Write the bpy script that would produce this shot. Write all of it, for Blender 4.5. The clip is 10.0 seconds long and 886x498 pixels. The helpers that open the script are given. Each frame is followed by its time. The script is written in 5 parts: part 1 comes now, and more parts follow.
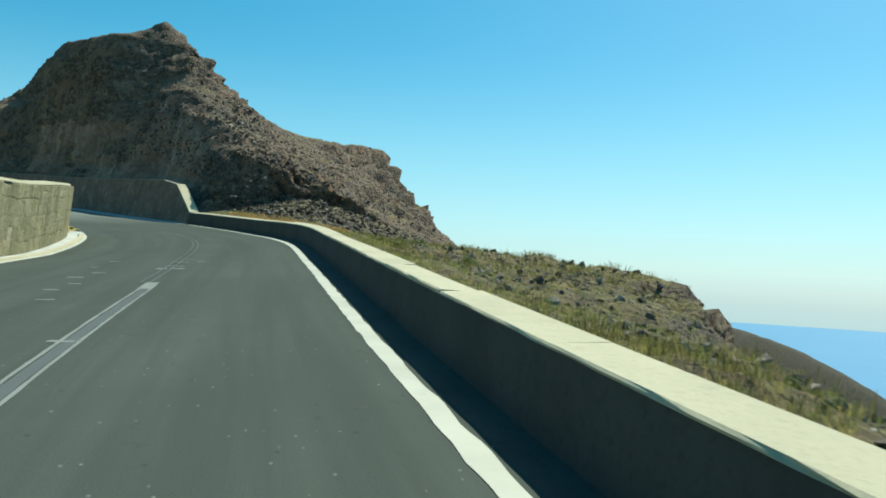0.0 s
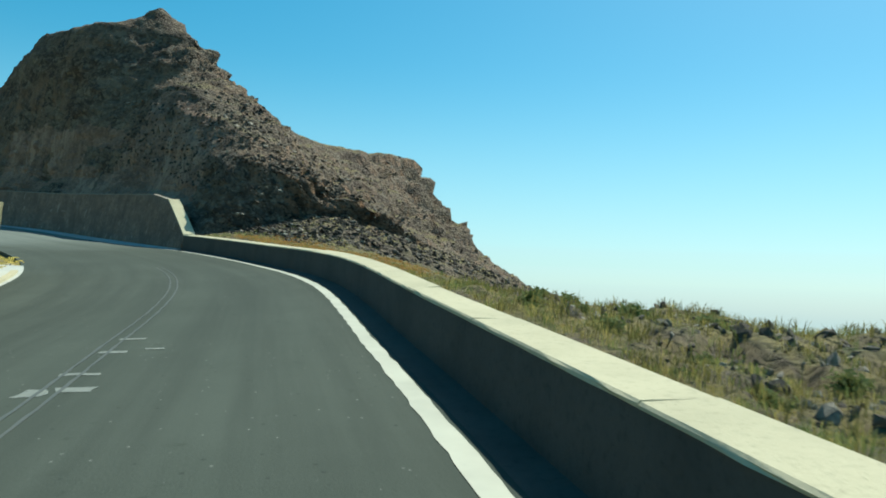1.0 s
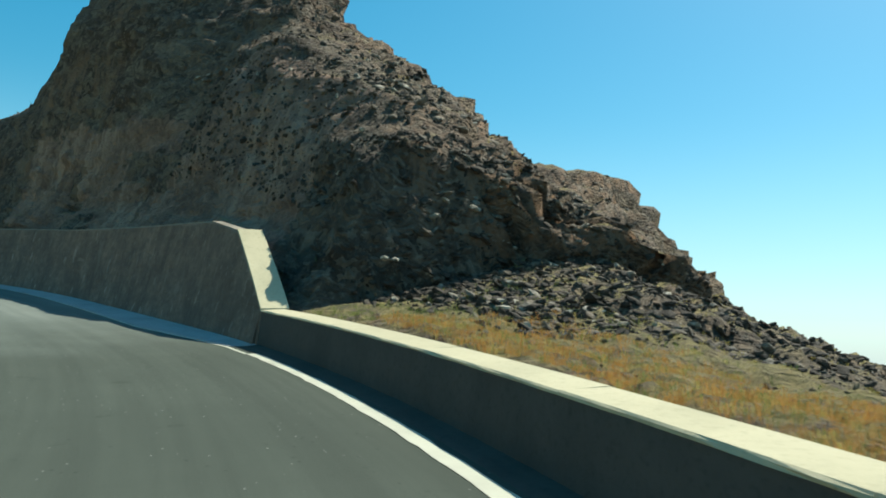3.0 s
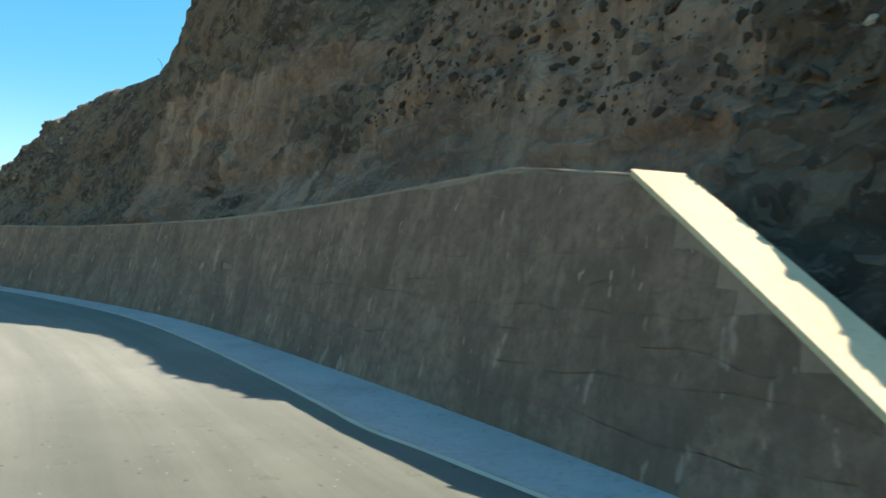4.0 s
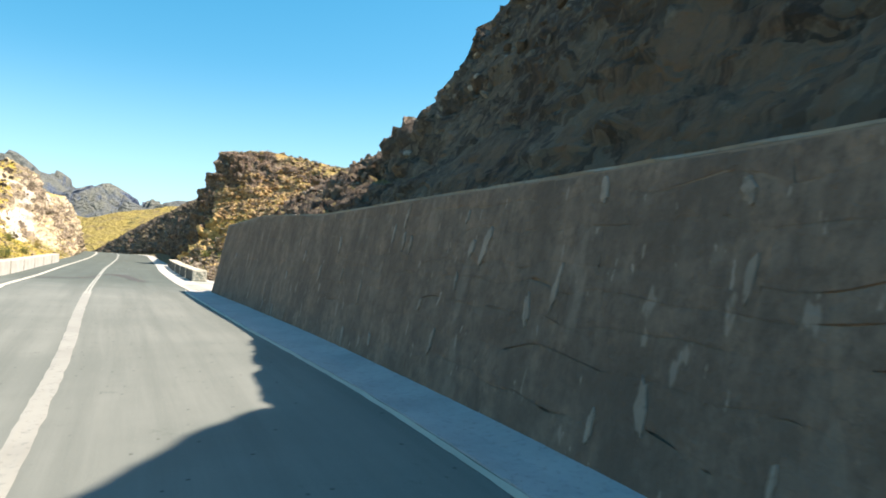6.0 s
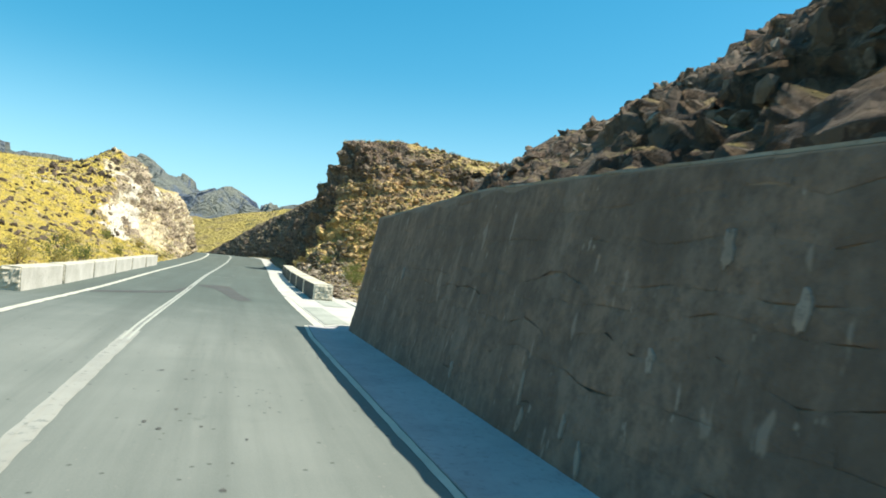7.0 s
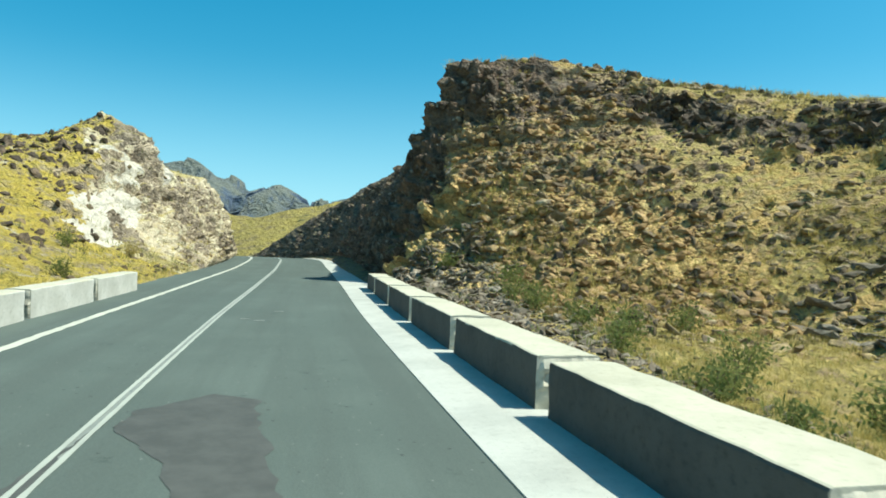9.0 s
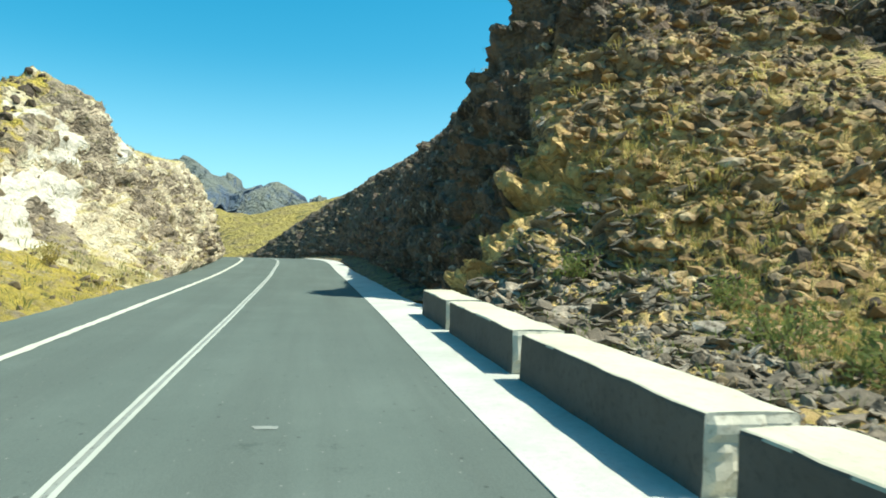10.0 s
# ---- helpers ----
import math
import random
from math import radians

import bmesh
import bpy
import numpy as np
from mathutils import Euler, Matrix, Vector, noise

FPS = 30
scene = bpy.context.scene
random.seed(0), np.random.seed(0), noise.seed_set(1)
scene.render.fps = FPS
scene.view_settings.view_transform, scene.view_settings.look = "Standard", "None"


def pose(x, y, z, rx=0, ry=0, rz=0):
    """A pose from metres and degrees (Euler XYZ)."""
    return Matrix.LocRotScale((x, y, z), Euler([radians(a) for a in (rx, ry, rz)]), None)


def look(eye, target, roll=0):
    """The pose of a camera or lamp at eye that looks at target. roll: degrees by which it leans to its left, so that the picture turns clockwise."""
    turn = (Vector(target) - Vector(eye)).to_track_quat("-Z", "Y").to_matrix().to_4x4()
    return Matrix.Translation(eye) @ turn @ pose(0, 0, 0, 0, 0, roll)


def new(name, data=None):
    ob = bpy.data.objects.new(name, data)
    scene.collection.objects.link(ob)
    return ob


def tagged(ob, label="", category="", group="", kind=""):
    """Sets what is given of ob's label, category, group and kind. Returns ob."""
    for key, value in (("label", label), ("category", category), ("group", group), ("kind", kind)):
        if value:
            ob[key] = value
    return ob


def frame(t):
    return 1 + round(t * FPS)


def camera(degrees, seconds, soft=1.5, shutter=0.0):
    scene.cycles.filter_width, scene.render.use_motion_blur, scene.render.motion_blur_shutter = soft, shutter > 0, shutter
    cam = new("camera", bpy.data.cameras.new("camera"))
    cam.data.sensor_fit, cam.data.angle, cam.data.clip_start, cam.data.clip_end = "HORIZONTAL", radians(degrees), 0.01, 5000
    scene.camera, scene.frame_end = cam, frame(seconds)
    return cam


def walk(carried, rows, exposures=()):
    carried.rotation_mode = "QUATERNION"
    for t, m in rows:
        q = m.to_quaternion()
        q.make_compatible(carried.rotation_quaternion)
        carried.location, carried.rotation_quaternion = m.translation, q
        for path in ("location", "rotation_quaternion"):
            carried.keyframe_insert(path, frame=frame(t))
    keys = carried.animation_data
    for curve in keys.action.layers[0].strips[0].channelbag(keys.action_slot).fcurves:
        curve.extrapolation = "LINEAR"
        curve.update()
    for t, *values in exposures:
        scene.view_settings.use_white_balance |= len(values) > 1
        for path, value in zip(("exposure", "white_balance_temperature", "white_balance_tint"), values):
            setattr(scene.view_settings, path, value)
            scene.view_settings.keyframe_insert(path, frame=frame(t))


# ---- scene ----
cam = camera(57.82, 10.0, soft=1.8, shutter=0.07)

# seconds, x, y, z, yaw, pitch, roll of the windscreen camera
PATH = [
    (0, -0.05, 0.53, 1.51, 0.01, 2.83, 3.32),
    (0.5, -1.33, 5.91, 2.03, 0.82, 3.05, 2.81),
    (1, -2.46, 10.77, 2.52, 0.96, 3.92, 2.80),
    (1.5, -3.68, 15.89, 3.03, 1.32, 4.74, 3.29),
    (2, -5.12, 21.27, 3.52, 2.69, 6.08, 4.28),
    (2.5, -6.82, 26.69, 4.02, 5.73, 7.33, 4.28),
    (3, -8.69, 31.87, 4.48, 10.07, 7.07, 3.13),
    (3.2, -9.72, 34.10, 4.66, 11.90, 6.95, 2.68),
    (4.3, -17.69, 44.36, 5.62, 23.23, 6.78, 3.47),
    (4.5, -19.13, 46.19, 5.85, 26.53, 6.38, 3.37),
    (5, -23.16, 50.10, 6.34, 33.90, 5.53, 3.49),
    (5.5, -27.80, 53.43, 6.87, 40.57, 4.60, 2.84),
    (6, -32.59, 56.47, 7.32, 46.90, 4.69, 2.64),
    (6.2, -34.59, 57.60, 7.49, 49.15, 4.70, 2.57),
    (7.3, -46.12, 62.43, 8.36, 55.89, 4.52, 4.87),
    (7.5, -48.18, 63.28, 8.54, 56.60, 4.15, 4.28),
    (8, -53.31, 65.35, 8.92, 57.75, 3.61, 3.39),
    (8.5, -58.50, 67.40, 9.28, 58.17, 3.45, 2.26),
    (9, -63.71, 69.31, 9.53, 58.25, 3.72, 1.47),
    (9.5, -69.12, 71.29, 9.87, 58.33, 3.46, 0.71),
    (10, -74.50, 73.40, 10.28, 58.15, 3.41, 0.62),
]


def stance(x, y, z, yaw, pitch, roll):
    return pose(x, y, z, 0, 0, yaw) @ pose(0, 0, 0, 90 + pitch) @ pose(0, 0, 0, 0, 0, roll)


walk(cam, [(t, stance(*row)) for t, *row in PATH],
     exposures=[(0.0, 0.3, 6500, -2), (3.2, 0.5, 7000, 4), (4.3, 1.4, 8500, 30), (5.2, 1.4, 9300, 38), (6.2, 1.0, 7300, 20), (7.3, 0.8, 7000, 8), (8.0, 0.76, 6500, 0), (8.6, 0.5, 6500, 0), (10.0, 0.8, 6700, 0)])

# ---- daylight ----
SUN_AZ, SUN_EL = radians(40.0), radians(56.6)  # clockwise from +y, above the horizon
SUN_DIR = Vector((math.sin(SUN_AZ) * math.cos(SUN_EL), math.cos(SUN_AZ) * math.cos(SUN_EL), math.sin(SUN_EL)))
world = bpy.data.worlds.new("sky")
scene.world = world
world.use_nodes = True
wn, wl = world.node_tree.nodes, world.node_tree.links
sky = wn.new("ShaderNodeTexSky")
sky.sky_type, sky.sun_disc = "NISHITA", False
sky.sun_elevation, sky.sun_rotation = SUN_EL, SUN_AZ
sky.altitude, sky.air_density, sky.dust_density, sky.ozone_density = 50, 1.0, 0.9, 2.0
vivid = wn.new("ShaderNodeHueSaturation")
vivid.inputs["Hue"].default_value, vivid.inputs["Saturation"].default_value = 0.475, 1.5
vivid.inputs["Value"].default_value = 1.02
wl.new(sky.outputs["Color"], vivid.inputs["Color"])
haze = wn.new("ShaderNodeMix")
haze.data_type = "RGBA"
lift = wn.new("ShaderNodeSeparateXYZ")
wl.new(wn.new("ShaderNodeTexCoord").outputs["Generated"], lift.inputs[0])
veil = wn.new("ShaderNodeMapRange")
veil.interpolation_type = "SMOOTHSTEP"
wl.new(lift.outputs["Z"], veil.inputs["Value"])
for key, v in (("From Min", 0.30), ("From Max", -0.04), ("To Min", 0.0), ("To Max", 0.65)):
    veil.inputs[key].default_value = v
wl.new(veil.outputs["Result"], haze.inputs["Factor"])
wl.new(vivid.outputs["Color"], [s for s in haze.inputs if s.name == "A" and s.type == "RGBA"][0])
[s for s in haze.inputs if s.name == "B" and s.type == "RGBA"][0].default_value = (3.6, 6.3, 7.6, 1)  # pale sea haze low in the sky
wl.new([s for s in haze.outputs if s.type == "RGBA"][0], wn["Background"].inputs["Color"])
wn["Background"].inputs["Strength"].default_value = 0.11

sun_lamp = bpy.data.lights.new("sun", "SUN")
sun_lamp.energy, sun_lamp.angle, sun_lamp.color = 5.0, radians(0.5), (1.0, 0.965, 0.88)
sun = new("sun", sun_lamp)
sun.matrix_world = look(SUN_DIR * 200, (0, 0, 0))


# ---- materials ----
class Mat:
    """A node material under construction: n() adds a node and links its inputs."""

    def __init__(self, name, rough=0.85):
        self.m = bpy.data.materials.new(name)
        self.m.use_nodes = True
        self.t = self.m.node_tree
        self.b = self.t.nodes["Principled BSDF"]
        self.b.inputs["Roughness"].default_value = rough
        self.b.inputs["Specular IOR Level"].default_value = 0.25
        self.pos = self.t.nodes.new("ShaderNodeTexCoord").outputs["Object"]

    def put(self, sock, v):
        if isinstance(v, bpy.types.NodeSocket):
            self.t.links.new(v, sock)
        elif v is not None:
            sock.default_value = v

    def noise(self, scale, detail=4.0, rough=0.6, at=None, lo=None, hi=None):
        node = self.t.nodes.new("ShaderNodeTexNoise")
        self.put(node.inputs["Vector"], at or self.pos)
        node.inputs["Scale"].default_value, node.inputs["Detail"].default_value = scale, detail
        node.inputs["Roughness"].default_value = rough
        return node.outputs["Fac"] if lo is None else self.ramp(node.outputs["Fac"], lo, hi)

    def cells(self, scale, out="Distance", at=None, lo=None, hi=None):
        node = self.t.nodes.new("ShaderNodeTexVoronoi")
        self.put(node.inputs["Vector"], at or self.pos)
        node.inputs["Scale"].default_value = scale
        return node.outputs[out] if lo is None else self.ramp(node.outputs[out], lo, hi)

    def ramp(self, v, lo, hi):
        node = self.t.nodes.new("ShaderNodeMapRange")
        node.interpolation_type = "SMOOTHSTEP"
        self.put(node.inputs["Value"], v)
        node.inputs["From Min"].default_value, node.inputs["From Max"].default_value = lo, hi
        return node.outputs["Result"]

    def math(self, op, a, b=0.0):
        node = self.t.nodes.new("ShaderNodeMath")
        node.operation = op
        self.put(node.inputs[0], a), self.put(node.inputs[1], b)
        return node.outputs[0]

    def mix(self, f, a, b):
        node = self.t.nodes.new("ShaderNodeMix")
        node.data_type = "RGBA"
        self.put(node.inputs["Factor"], f)
        for key, v in (("A", a), ("B", b)):
            sock = [s for s in node.inputs if s.name == key and s.type == "RGBA"][0]
            self.put(sock, v if isinstance(v, bpy.types.NodeSocket) else (*v, 1))
        return [s for s in node.outputs if s.type == "RGBA"][0]

    def upness(self, lo, hi):
        g = self.t.nodes.new("ShaderNodeNewGeometry")
        s = self.t.nodes.new("ShaderNodeSeparateXYZ")
        self.t.links.new(g.outputs["Normal"], s.inputs[0])
        return self.ramp(s.outputs["Z"], lo, hi)

    def island(self):
        return self.t.nodes.new("ShaderNodeNewGeometry").outputs["Random Per Island"]

    def chance(self):
        return self.t.nodes.new("ShaderNodeObjectInfo").outputs["Random"]

    def place(self):
        return self.t.nodes.new("ShaderNodeNewGeometry").outputs["Position"]

    def split(self, v):
        s = self.t.nodes.new("ShaderNodeSeparateXYZ")
        self.t.links.new(v, s.inputs[0])
        return s.outputs

    def bump(self, h, strength, dist):
        node = self.t.nodes.new("ShaderNodeBump")
        self.put(node.inputs["Height"], h)
        node.inputs["Strength"].default_value, node.inputs["Distance"].default_value = strength, dist
        self.t.links.new(node.outputs[0], self.b.inputs["Normal"])
        return self

    def done(self, colour, rough=None):
        self.put(self.b.inputs["Base Color"], colour if isinstance(colour, bpy.types.NodeSocket) else (*colour, 1))
        if rough is not None:
            self.put(self.b.inputs["Roughness"], rough)
        return self.m


def mat_asphalt():
    """Dark asphalt below the bend that passes into a paler stretch above it, darker again further on."""
    k = Mat("asphalt", 0.95)
    k.b.inputs["Specular IOR Level"].default_value = 0.12
    lane = k.t.nodes.new("ShaderNodeTexCoord").outputs["UV"]
    stretched = k.t.nodes.new("ShaderNodeMapping")
    k.t.links.new(lane, stretched.inputs[0])
    stretched.inputs["Scale"].default_value = (1.6, 0.06, 1)
    streak = k.noise(1.0, 5, 0.65, at=stretched.outputs[0], lo=0.35, hi=0.68)
    grain = k.noise(60, 3, 0.7)
    above_bend = k.ramp(k.math("ADD", k.split(lane)[1], k.math("MULTIPLY", k.noise(0.3, 4), 9)), 50, 64)
    later = k.ramp(k.math("ADD", k.split(lane)[1], k.math("MULTIPLY", k.noise(0.3, 4), 9)), 96, 110)
    c = k.mix(above_bend, k.mix(k.noise(0.35, 4, 0.6, lo=0.35, hi=0.7), (0.056, 0.068, 0.055), (0.068, 0.081, 0.066)),
              k.mix(k.noise(0.35, 4, 0.6, lo=0.35, hi=0.7), (0.135, 0.158, 0.142), (0.175, 0.198, 0.178)))
    c = k.mix(later, c, k.mix(k.noise(0.35, 4, 0.6, lo=0.35, hi=0.7), (0.056, 0.079, 0.069), (0.076, 0.102, 0.089)))
    dark = k.mix(later, k.mix(above_bend, (0.038, 0.047, 0.038), (0.092, 0.112, 0.1)), (0.047, 0.064, 0.056))
    c = k.mix(k.math("MULTIPLY", streak, 0.75), c, dark)
    c = k.mix(k.math("MULTIPLY", grain, 0.35), c, k.mix(above_bend, (0.1, 0.115, 0.1), (0.24, 0.265, 0.24)))
    c = k.mix(k.math("MULTIPLY", k.noise(1.9, 7, 0.8, lo=0.6, hi=0.68), 0.5), c, dark)
    c = k.mix(k.cells(6, lo=0.09, hi=0.03), c, (0.2, 0.21, 0.19))
    c = k.mix(k.math("MULTIPLY", k.cells(4.3, lo=0.1, hi=0.05), 0.7), c, (0.03, 0.036, 0.032))
    k.bump(grain, 0.35, 0.01)
    return k.done(c)


def mat_paint(name, tint, wear=0.47, ground=(0.09, 0.10, 0.09)):
    k = Mat(name, 0.6)
    chips = k.noise(9, 6, 0.75, lo=wear, hi=wear - 0.1)
    c = k.mix(k.noise(1.3, 3, lo=0.3, hi=0.8), tint, tuple(v * 0.82 for v in tint))
    k.bump(k.noise(70, 2), 0.2, 0.005)
    return k.done(k.mix(chips, c, ground))


def mat_concrete(name, pale, dark, stain=0.5):
    k = Mat(name, 0.9)
    c = k.mix(k.noise(0.9, 5, 0.65, lo=0.35, hi=0.75), pale, dark)
    c = k.mix(k.math("MULTIPLY", k.noise(14, 5, 0.7, lo=0.5, hi=0.72), stain), c, tuple(v * 0.55 for v in dark))
    c = k.mix(k.cells(23, lo=0.12, hi=0.03), c, tuple(v * 0.4 for v in dark))
    k.bump(k.noise(30, 6, 0.7), 0.5, 0.012)
    return k.done(c)


def mat_stone(name, tones, by_island=False, chips=None):
    k = Mat(name, 0.9)
    v = k.island() if by_island else k.chance()
    where = k.place()
    c = k.mix(k.ramp(v, 0.0, 0.45), tones[0], tones[1])
    c = k.mix(k.ramp(v, 0.5, 0.8), c, tones[2])
    c = k.mix(k.ramp(v, 0.95, 0.97), c, tones[3])
    c = k.mix(k.noise(1.1, 5, 0.7, at=where, lo=0.4, hi=0.68), c, tuple(t * 0.62 for t in tones[0]))
    c = k.mix(k.noise(7, 6, 0.75, at=where, lo=0.38, hi=0.72), c, tuple(t * 0.58 for t in tones[0]))
    streak = k.t.nodes.new("ShaderNodeMapping")
    k.put(streak.inputs[0], where)
    streak.inputs["Scale"].default_value = (2.2, 2.2, 0.35)
    c = k.mix(k.math("MULTIPLY", k.noise(1, 5, 0.65, at=streak.outputs[0], lo=0.42, hi=0.68), 0.6), c, tuple(t * 0.5 for t in tones[0]))
    if chips:  # pale upright scars where the face has flaked
        for scale, lo, much in (((1.9, 1.9, 0.8), 0.62, 0.18), ((4.2, 4.2, 1.5), 0.66, 0.5), ((11, 11, 3.4), 0.68, 0.7)):
            scar = k.t.nodes.new("ShaderNodeMapping")
            k.put(scar.inputs[0], where)
            scar.inputs["Scale"].default_value = scale
            c = k.mix(k.math("MULTIPLY", k.noise(1, 3, 0.55, at=scar.outputs[0], lo=lo, hi=lo + 0.04), much), c, chips)
    k.bump(k.math("ADD", k.noise(16, 6, 0.7, at=where), k.noise(4.5, 4, 0.65, at=where)), 0.9, 0.03)
    return k.done(c)


def mat_land(name, rock, rock2, earth, grass, grass2, green, flat=(0.45, 0.72), pale=None, mosaic=0.5, fleck=2.1, streaked=None, patch=(0.56, 0.62), grain=1.0, rough_bump=0.35):
    """Hillside: bare rock where it is steep, earth, dry grass and green tufts where it is gentler."""
    k = Mat(name, 0.95)
    size = k.t.nodes.new("ShaderNodeMapping")
    k.put(size.inputs[0], k.place())
    size.inputs["Scale"].default_value = (grain, grain, grain)
    p = size.outputs[0]
    c = k.mix(k.noise(0.5, 6, 0.65, at=p, lo=0.35, hi=0.68), rock, rock2)
    bent = k.t.nodes.new("ShaderNodeVectorMath")
    bent.operation = "ADD"
    warp = k.t.nodes.new("ShaderNodeTexNoise")
    k.put(warp.inputs["Vector"], p)
    warp.inputs["Scale"].default_value = 1.7
    k.put(bent.inputs[0], p), k.put(bent.inputs[1], warp.outputs["Color"])
    flatter = k.t.nodes.new("ShaderNodeMapping")
    k.put(flatter.inputs[0], bent.outputs[0])
    flatter.inputs["Scale"].default_value = (1, 1, 1.9)
    for cell in (1.3, 3.6):
        tone = k.split(k.cells(cell, "Color", at=flatter.outputs[0]))[0]
        c = k.mix(k.math("MULTIPLY", k.ramp(tone, 0.35, 0.0), mosaic), c, tuple(v * 0.5 for v in rock))
        c = k.mix(k.math("MULTIPLY", k.ramp(tone, 0.72, 0.98), mosaic * 0.8), c, tuple(min(1, v * 1.75) for v in rock2))
    c = k.mix(k.math("MULTIPLY", k.noise(4.5, 6, 0.75, at=p, lo=0.52, hi=0.68), 0.7), c, tuple(min(1, v * fleck) for v in rock2))
    if streaked:
        drip = k.t.nodes.new("ShaderNodeMapping")
        k.put(drip.inputs[0], p)
        drip.inputs["Scale"].default_value = (1.5, 1.5, 0.16)
        c = k.mix(k.math("MULTIPLY", k.noise(1, 6, 0.7, at=drip.outputs[0], lo=0.45, hi=0.62), k.noise(0.16, 3, 0.5, at=p, lo=0.4, hi=0.56)), c, streaked)
    if pale:
        c = k.mix(k.noise(0.33, 4, 0.65, at=p, lo=patch[0], hi=patch[1]), c, pale)
    soil = k.mix(k.noise(1.6, 5, 0.7, at=p, lo=0.38, hi=0.62), earth, rock2)
    c = k.mix(k.math("MULTIPLY", k.upness(flat[0] - 0.15, flat[0] + 0.2), k.noise(0.8, 5, 0.7, at=p, lo=0.38, hi=0.55)), c, soil)
    turf = k.mix(k.noise(2.2, 5, 0.75, at=p, lo=0.4, hi=0.65), grass, grass2)
    turf = k.mix(k.noise(0.7, 4, 0.7, at=p, lo=0.6, hi=0.7), turf, green)
    c = k.mix(k.math("MULTIPLY", k.upness(*flat), k.noise(1.3, 6, 0.75, at=p, lo=0.36, hi=0.52)), c, turf)
    h = k.math("ADD", k.math("MULTIPLY", k.noise(3.0, 8, 0.75, at=p), 1.0), k.math("MULTIPLY", k.cells(3.6, at=flatter.outputs[0]), -0.7))
    k.bump(h, 1.0, rough_bump / grain)
    return k.done(c)


def mat_plain(name, a, b, scale, rough=0.9, island=False):
    k = Mat(name, rough)
    f = k.island() if island else k.noise(scale, 4, 0.7, lo=0.3, hi=0.7)
    return k.done(k.mix(f, a, b))


def mat_blade(name, a, b):
    """Thin leaves that let some of the sun through."""
    k = Mat(name, 0.8)
    c = k.mix(k.island(), a, b)
    thin = k.t.nodes.new("ShaderNodeBsdfTranslucent")
    both = k.t.nodes.new("ShaderNodeMixShader")
    k.put(thin.inputs["Color"], c)
    both.inputs[0].default_value = 0.5
    k.t.links.new(k.b.outputs[0], both.inputs[1])
    k.t.links.new(thin.outputs[0], both.inputs[2])
    k.t.links.new(both.outputs[0], k.t.nodes["Material Output"].inputs["Surface"])
    return k.done(c)


def mat_water():
    k = Mat("sea", 0.4)
    p = k.place()
    k.b.inputs["Specular IOR Level"].default_value = 0.2
    k.bump(k.noise(0.25, 6, 0.7, at=p), 0.5, 0.6)
    return k.done(k.mix(k.noise(0.004, 3, 0.5, at=p), (0.06, 0.2, 0.35), (0.09, 0.25, 0.4)))


ASPHALT = mat_asphalt()
LINE_WHITE = mat_paint("line_paint", (0.38, 0.4, 0.34), 0.37, (0.2, 0.22, 0.2))
LINE_WORN = mat_paint("worn_line_paint", (0.22, 0.235, 0.205), 0.45)
LINE_FADED = mat_paint("faded_line_paint", (0.3, 0.31, 0.27), 0.45, (0.17, 0.185, 0.165))
LINE_FAINT = mat_paint("faint_line_paint", (0.105, 0.112, 0.1), 0.6)
EDGE_PAINT = mat_paint("edge_paint", (0.5, 0.5, 0.41), 0.38, (0.36, 0.36, 0.3))
PATCH = mat_plain("patch_tar", (0.06, 0.064, 0.058), (0.082, 0.086, 0.078), 3.0, 0.8)
APRON_GREY = mat_concrete("worn_apron", (0.34, 0.37, 0.32), (0.26, 0.285, 0.245), 0.4)
GUTTER = mat_concrete("gutter_concrete", (0.4, 0.4, 0.4), (0.31, 0.31, 0.31))
KERB = mat_concrete("pavement_concrete", (0.46, 0.47, 0.42), (0.36, 0.37, 0.33), 0.3)
WALL_CAP = mat_concrete("wall_cap", (0.3, 0.27, 0.22), (0.2, 0.175, 0.145), 0.6)
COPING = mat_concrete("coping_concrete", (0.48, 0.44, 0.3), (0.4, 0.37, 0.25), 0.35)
# right-hand block sides: darkened concrete, their shade put into the colour
BLOCK_SHADE = mat_concrete("block_shaded_side", (0.105, 0.1, 0.087), (0.075, 0.071, 0.062), 0.5)
# parapet face: the shade below its sunlit top is put into this dark colour
FACE_SHADE = mat_concrete("shaded_parapet_face", (0.085, 0.075, 0.064), (0.062, 0.055, 0.047), 0.5)
MORTAR = mat_concrete("mortar", (0.26, 0.19, 0.145), (0.2, 0.145, 0.112), 0.4)
WALL_TONES = [(0.238, 0.165, 0.124), (0.255, 0.177, 0.133), (0.286, 0.191, 0.139), (0.295, 0.2, 0.147)]
STONE = mat_stone("wall_stone", WALL_TONES, False, (0.4, 0.31, 0.25))
STONE_LIGHT = mat_concrete("light_wall_stone", (0.35, 0.268, 0.214), (0.2, 0.15, 0.117), 0.7)
STONE_FAR = mat_stone("wall_stone_joined", WALL_TONES, True, (0.4, 0.31, 0.25))
PALE_TONES = [(0.3, 0.27, 0.15), (0.38, 0.34, 0.2), (0.24, 0.23, 0.12), (0.45, 0.4, 0.28)]
STONE_PALE = mat_stone("pale_wall_stone", PALE_TONES)
STONE_PALE_FAR = mat_stone("pale_wall_stone_joined", PALE_TONES, True)
MORTAR_PALE = mat_concrete("pale_mortar", (0.46, 0.44, 0.3), (0.36, 0.35, 0.23), 0.4)
